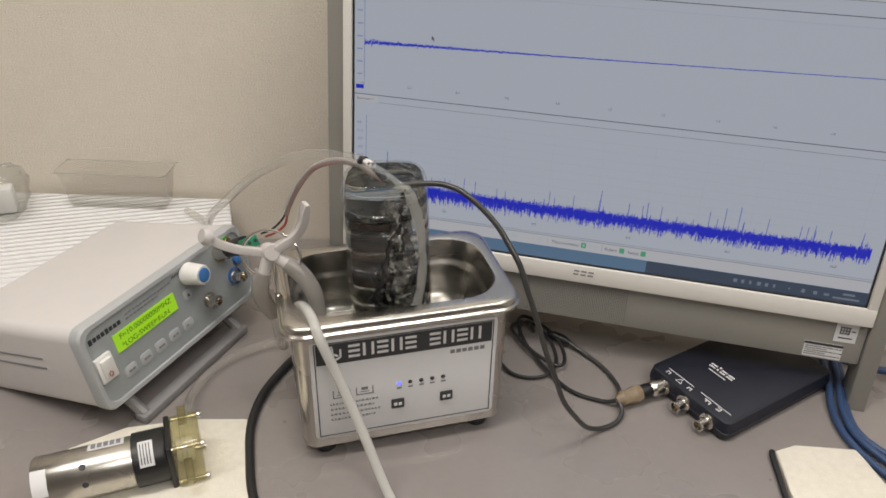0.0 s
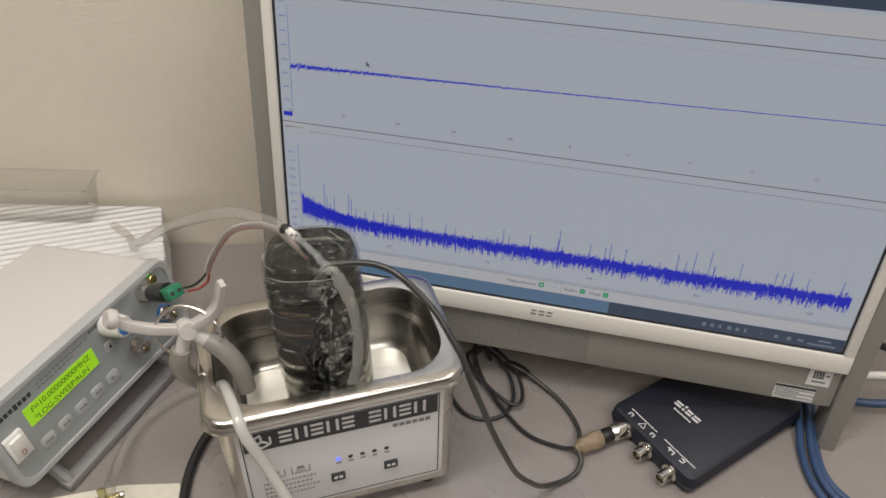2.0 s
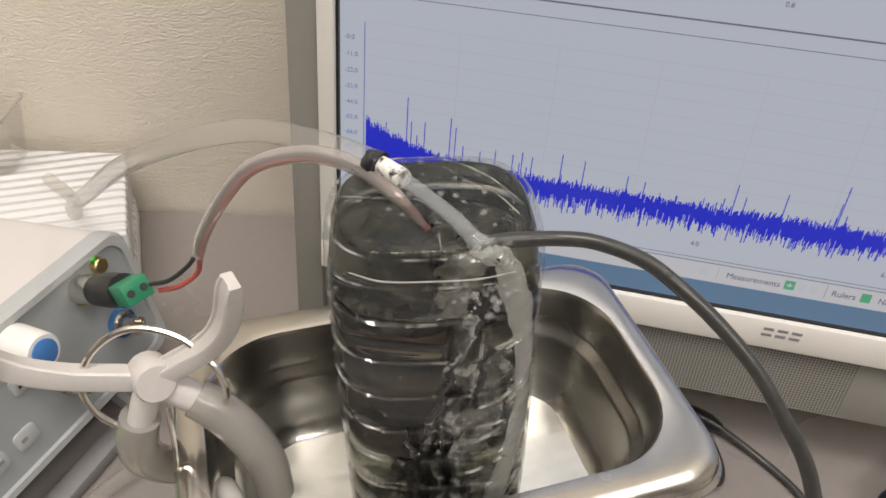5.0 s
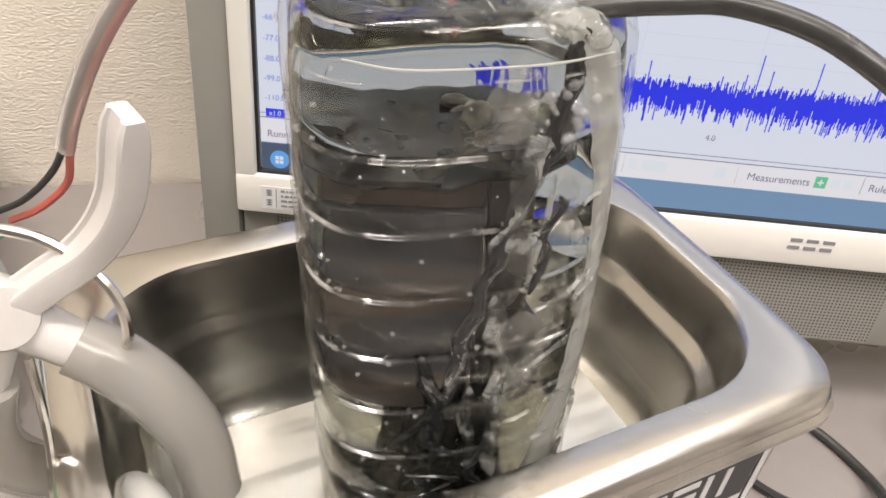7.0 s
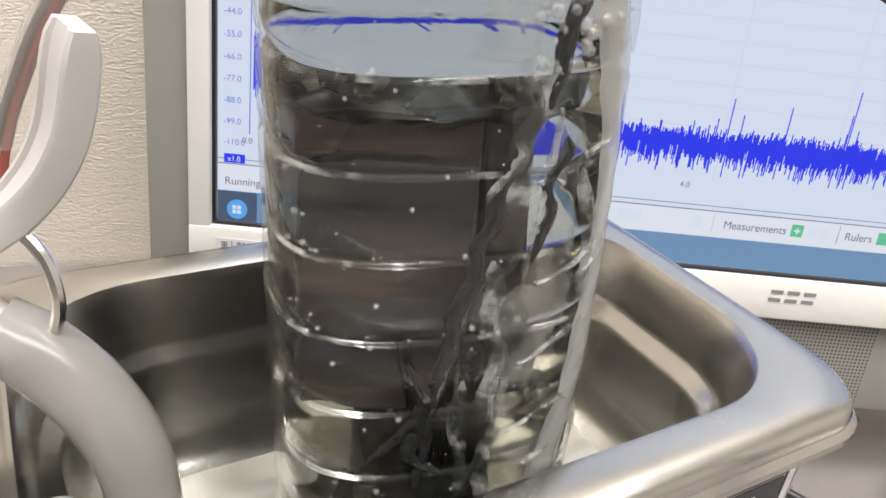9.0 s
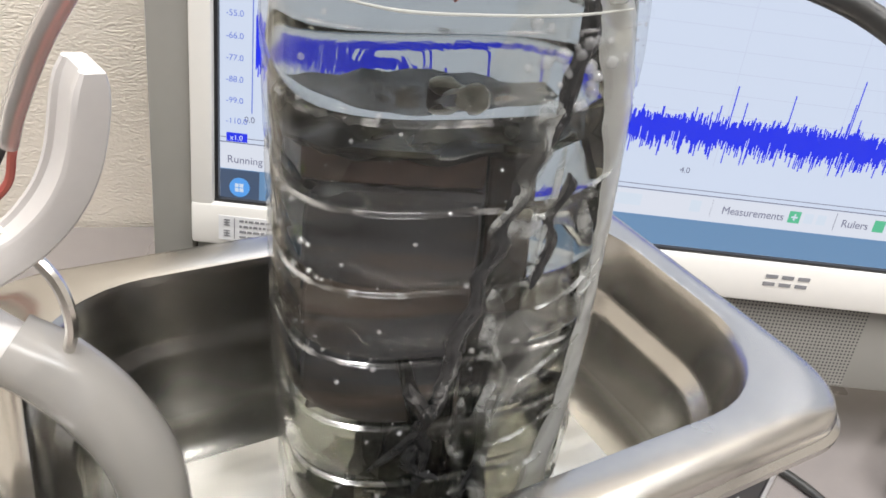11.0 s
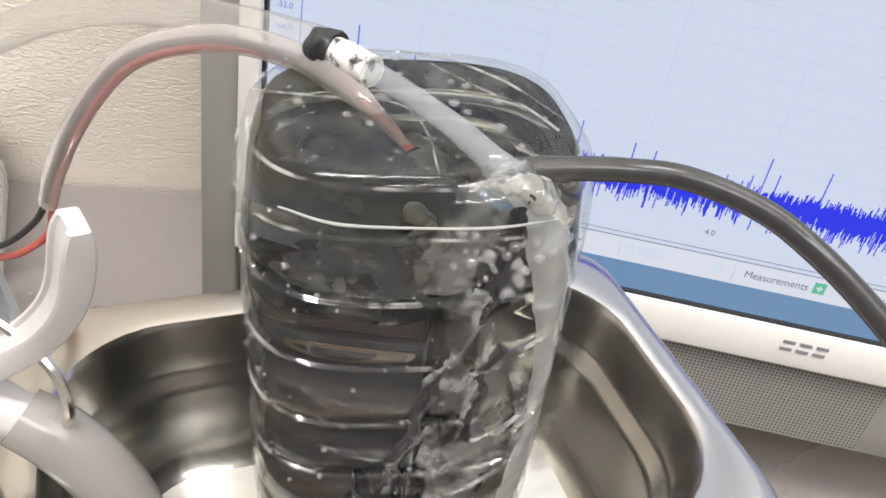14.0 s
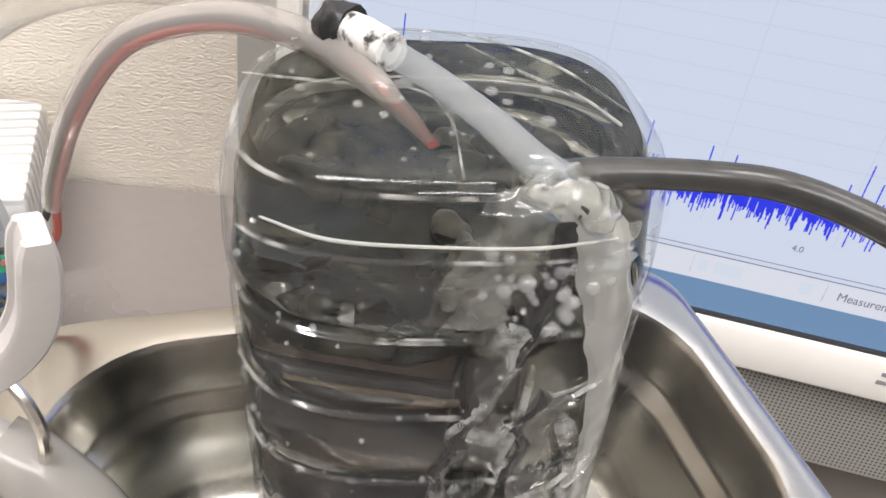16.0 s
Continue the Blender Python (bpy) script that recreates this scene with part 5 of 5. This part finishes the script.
pump = thing("peristaltic_pump", PM, "small motor pump with steel can and amber plastic head", "pump")
part("motor_can", lathe([(0.0100, 0.0), (0.0170, 0.0008), (0.0184, 0.003), (0.0184, 0.064), (0.0180, 0.066)], 40), MOTORSTEEL, pump, "steel motor can")
part("gear_housing", lathe([(0.0180, 0.066), (0.0198, 0.067), (0.0198, 0.088), (0.0186, 0.090)], 40), BLACK, pump, "black gear housing")
part("bracket", box(0.040, 0.036, 0.004, (0, 0, 0.0915), 0.001), BLACK, pump)
head = part("pump_head", loft([[(x, y, z) for x, y in rr(0.0215 - i, 0.0200 - i, 0.009, 5)] for z, i in ((0.0938, 0.001), (0.0945, 0), (0.1000, 0), (0.1006, 0.0016), (0.1030, 0.0016), (0.1036, 0), (0.1120, 0), (0.1132, 0.0012))]), AMBER, pump, "see-through amber plastic pump head")
part("rotor", lathe([(0.0090, 0.096), (0.0090, 0.108)], 16), WHITE, head)
for a in range(4):
    x0, y0 = 0.0165 * (1 if a % 2 else -1), 0.0155 * (1 if a > 1 else -1)
    part("screw", lathe([(0.0014, 0.090), (0.0014, 0.1133), (0.0026, 0.1134), (0.0026, 0.1155), (0.0018, 0.1160)], 10, Matrix.Translation((x0, y0, 0))), CHROME, pump)
part("port", rod((-0.0150, 0.0100, 0.103), (-0.0260, 0.0180, 0.103), 0.0030), AMBER, pump)
part("port", rod((-0.0040, -0.0150, 0.103), (0.0060, -0.0300, 0.103), 0.0030), AMBER, pump)


def wrap_label(a0, a1, z0, z1, r):
    bm = bmesh.new()
    pts = [[bm.verts.new((r * math.cos(radians(a0 + (a1 - a0) * i / 6)), r * math.sin(radians(a0 + (a1 - a0) * i / 6)), z)) for i in range(7)] for z in (z0, z1)]
    for i in range(6):
        bm.faces.new((pts[0][i], pts[0][i + 1], pts[1][i + 1], pts[1][i]))
    return bm


lab = part("rating_label", wrap_label(190, 245, 0.071, 0.081, 0.0201), LABEL, pump, "small white rating label")
for k in range(4):
    part("print", wrap_label(196, 239, 0.0722 + 0.0020 * k, 0.0729 + 0.0020 * k, 0.0203), INK, lab)
part("tape_label", wrap_label(200, 260, 0.001, 0.011, 0.0187), PAPER, pump, "strip of white tape")
lab2 = part("type_label", wrap_label(150, 180, 0.038, 0.062, 0.0187), LABEL, pump, "narrow white type label")
for k in range(5):
    part("print", wrap_label(155, 175, 0.040 + 0.0042 * k, 0.043 + 0.0042 * k, 0.0189), GREYINK, lab2)
for z0 in (0.030, 0.0305):
    part("dimple", lathe([(0.0024, 0.0), (0.0020, 0.0006)], 10, pose(0, 0, z0 + 0.004) @ pose(0, 0, 0, 0, 0, 215 if z0 == 0.030 else 255) @ pose(0.0182, 0, 0, 0, 90)), INK, pump)

# ---------------------------------------------------------------- oscilloscope box
PB = pose(0.2470, -0.0600, 0, 0, 0, 16.4)
scope = thing("usb_oscilloscope", PB, "flat dark navy oscilloscope box with coaxial sockets", "oscilloscope")
PL, PD = 0.136, 0.0885
case = loft([[(PL / 2 + x, PD / 2 + y, z) for x, y in rr(PL / 2 - i, PD / 2 - i, 0.006, 4)] for z, i in ((0.0015, 0.002), (0.0022, 0.0012), (0.0085, 0.0), (0.0092, 0.0006), (0.0098, 0.0006), (0.0105, 0.0), (0.0184, 0.0014), (0.0194, 0.0028))])
part("case", case, NAVY, scope, "dark navy textured case")
for x0 in (0.012, PL - 0.012):
    for y0 in (0.012, PD - 0.012):
        part("foot", lathe([(0.004, 0.0), (0.0042, 0.0016)], 12, pose(x0, y0, 0)), RUBBER, scope)
for y0 in (0.0197, 0.0449, 0.0678):
    bnc(pose(0.0008, y0, 0.0098, 0, -90), scope)


def on_top(name, quads, label=""):
    bm = bmesh.new()
    for x0, y0, x1, y1 in quads:
        box((x1 - x0) / 1000, (y1 - y0) / 1000, 0.0002, ((x0 + x1) / 2000, (y0 + y1) / 2000, 0.0195), bm=bm)
    return part(name, bm, PALEINK, scope, label)


on_top("printed_line", [(12.0, 8, 12.7, 40), (12.0, 48, 12.7, 76)])
on_top("socket_symbol", [(7, 16, 11, 17), (7, 16, 8, 20), (10, 16, 11, 20), (6, 26, 10, 27), (9, 26, 10, 33), (7, 30, 9, 31), (5.5, 46, 9, 47), (8, 46, 9, 50), (5.5, 49, 9, 50), (6, 70, 9.5, 71), (8.6, 70, 9.5, 74), (6, 73, 9.5, 74)], "pale printed socket symbols")
wt = bmesh.new()
for p, q in (((0.0055, 0.056), (0.0055, 0.062)), ((0.0055, 0.056), (0.0110, 0.059)), ((0.0110, 0.059), (0.0055, 0.062))):
    rod((p[0], p[1], 0.0195), (q[0], q[1], 0.0195), 0.0003, 6, bm=wt)
part("warning_symbol", wt, PALEINK, scope)
blocks = []
for k, (w, h) in enumerate(((6.5, 5.0), (2.0, 6.5), (5.5, 5.0), (6.5, 5.0))):
    y = 62 - (0, 8.0, 11.5, 18.5)[k]
    blocks += [(46, y - w, 46 + 0.36 * h, y), (46 + 0.64 * h, y - w, 46 + h, y)]
on_top("maker_mark", blocks, "pale block marks of the maker")
on_top("caption", [(41.5, 40.5 + 2.6 * k, 42.8, 42.6 + 2.6 * k) for k in range(7)])

# plug on the first socket, and the leads that meet there
O = (0.2081, 0.0032, 0.0)
plug = thing("coaxial_plug", pose(*O), "nickel coaxial plug bound with tan tape", "connector")
c0, c1 = Vector((0.2275, 0.0070, 0.0098)), Vector((0.1810, -0.0010, 0.0098))
mix = lambda t: tuple(c0.lerp(c1, t) - Vector(O))
part("bayonet", sweep([mix(-0.06), mix(0.08), mix(0.22), mix(0.30)], [0.0066, 0.0072, 0.0072, 0.0058], 18, 4), CHROME, plug, "nickel bayonet collar")
part("grip", sweep([mix(0.29), mix(0.40), mix(0.50)], [0.0060, 0.0064, 0.0060], 16, 4), BLACK, plug, "black grip")
part("tape", sweep([mix(0.48), mix(0.62), mix(0.78), mix(0.90), mix(1.02)], [0.0064, 0.0078, 0.0062, 0.0068, 0.0026], 9, 5, 0.85), TAPE, plug, "tan tape binding")

O = (0.15, 0.06, 0)
coil = thing("black_lead", pose(*O), "loosely coiled thin black lead lying on the desk", "cable")
pts = [(0.1000, 0.1000, 0.0040), (0.1090, 0.0610, 0.0026), (0.1340, 0.0500, 0.0026), (0.1530, 0.0650, 0.0040), (0.1580, 0.0950, 0.0060), (0.1480, 0.1230, 0.0070), (0.1290, 0.1180, 0.0080), (0.1330, 0.0850, 0.0085), (0.1480, 0.0560, 0.0080), (0.1600, 0.0620, 0.0080), (0.1640, 0.0950, 0.0085), (0.1500, 0.1300, 0.0080), (0.1380, 0.1250, 0.0080), (0.1340, 0.0900, 0.0070), (0.1420, 0.0500, 0.0040), (0.1530, 0.0250, 0.0024), (0.1720, 0.0080, 0.0030), (0.1815, 0.0000, 0.0080)]
part("jacket", sweep(rel(pts, O), 0.0017, 8, 8), RUBBER, coil)
part("tie", sweep(rel([(0.1500, 0.1130, 0.0020), (0.1460, 0.1180, 0.0120), (0.1360, 0.1130, 0.0125), (0.1340, 0.1080, 0.0030)], O), 0.0016, 8, 6), RUBBER, coil)
O = (0.17, 0.08, 0)
link = thing("link_lead", pose(*O), "thin grey lead with a black inline connector", "cable")
part("jacket", sweep(rel([(0.1735, 0.0850, 0.0070), (0.1850, 0.0670, 0.0030), (0.1925, 0.0450, 0.0026), (0.1935, 0.0220, 0.0030), (0.1860, 0.0050, 0.0080), (0.1830, 0.0005, 0.0090)], O), 0.0020, 10, 8), GREYCABLE, link)
part("inline_connector", sweep(rel([(0.1590, 0.1020, 0.0080), (0.1640, 0.0970, 0.0075), (0.1700, 0.0900, 0.0070), (0.1745, 0.0840, 0.0065)], O), [0.0028, 0.0046, 0.0048, 0.0026], 12, 5), BLACK, link, "black inline connector")
O = (-0.12, 0.04, 0)
cord = thing("power_cord", pose(*O), "black mains cord from the cleaner across the desk", "cable")
part("jacket", sweep(rel([(-0.0300, 0.1080, 0.0300), (-0.0450, 0.1350, 0.0150), (-0.0640, 0.1350, 0.0040), (-0.0804, 0.1200, 0.0036), (-0.1050, 0.0850, 0.0036), (-0.1175, 0.0480, 0.0036), (-0.1205, 0.0080, 0.0036), (-0.1195, -0.0300, 0.0036), (-0.1080, -0.0900, 0.0036)], O), 0.0036, 12, 8), RUBBER, cord)

# ---------------------------------------------------------------- right-hand side of the desk
for k, (dx, dy) in enumerate(((0, 0), (0.007, -0.003), (0.013, -0.001))):
    bl = thing("network_cable", pose(0.36, -0.06, 0), "blue network cable curving out from under the computer", "cable", "blue cables by the computer leg")
    zz = 0.0032 + 0.002 * (k == 1)
    part("jacket", sweep(rel([(0.4050 + dx, 0.0350 + dy, zz + 0.004), (0.3790 + dx, -0.0150 + dy, zz + 0.003), (0.3580 + dx, -0.0480 + dy, zz), (0.3470 + dx, -0.0800 + dy, zz), (0.3490 + dx + 0.005 * k, -0.1180 + dy, zz), (0.3640 + dx + 0.008 * k, -0.1600 + dy, zz), (0.385 + dx, -0.200, zz)], (0.36, -0.06, 0)), 0.0031, 10, 8), BLUECABLE, bl)
single("cloth_pad", prism([(0.2806, -0.0785), (0.3000, -0.0768), (0.3450, -0.0930), (0.3380, -0.1700), (0.2520, -0.1650), (0.2660, -0.1180)], 0.0, 0.0045, 0.0015), CLOTH, "cream cloth pad by the blue cables", "cloth")
bk = thing("black_lead", pose(0.27, -0.10, 0), "thin black lead lying along the cloth pad", "cable")
part("jacket", sweep(rel([(0.2790, -0.0770, 0.0024), (0.2745, -0.0850, 0.0024), (0.2680, -0.1020, 0.0024), (0.2590, -0.1240, 0.0024), (0.2430, -0.1650, 0.0024)], (0.27, -0.10, 0)), 0.0022, 8, 6), RUBBER, bk)
for z0, y0, mat, label in ((0.030, 0.012, RUBBER, "dark cable hanging behind the computer leg"), (0.024, -0.022, WHITE, "white cable behind the computer leg"), (0.010, -0.040, BLUECABLE, "blue cable behind the computer leg")):
    rc = thing("loose_cable", pose(0.44, y0, 0), label, "cable")
    part("jacket", sweep(rel([(0.4060, y0 + 0.050, 0.0045), (0.4300, y0 + 0.018, z0), (0.4700, y0, z0 + 0.004), (0.5300, y0 - 0.020, 0.0045)], (0.44, y0, 0)), 0.0036, 10, 8), mat, rc)
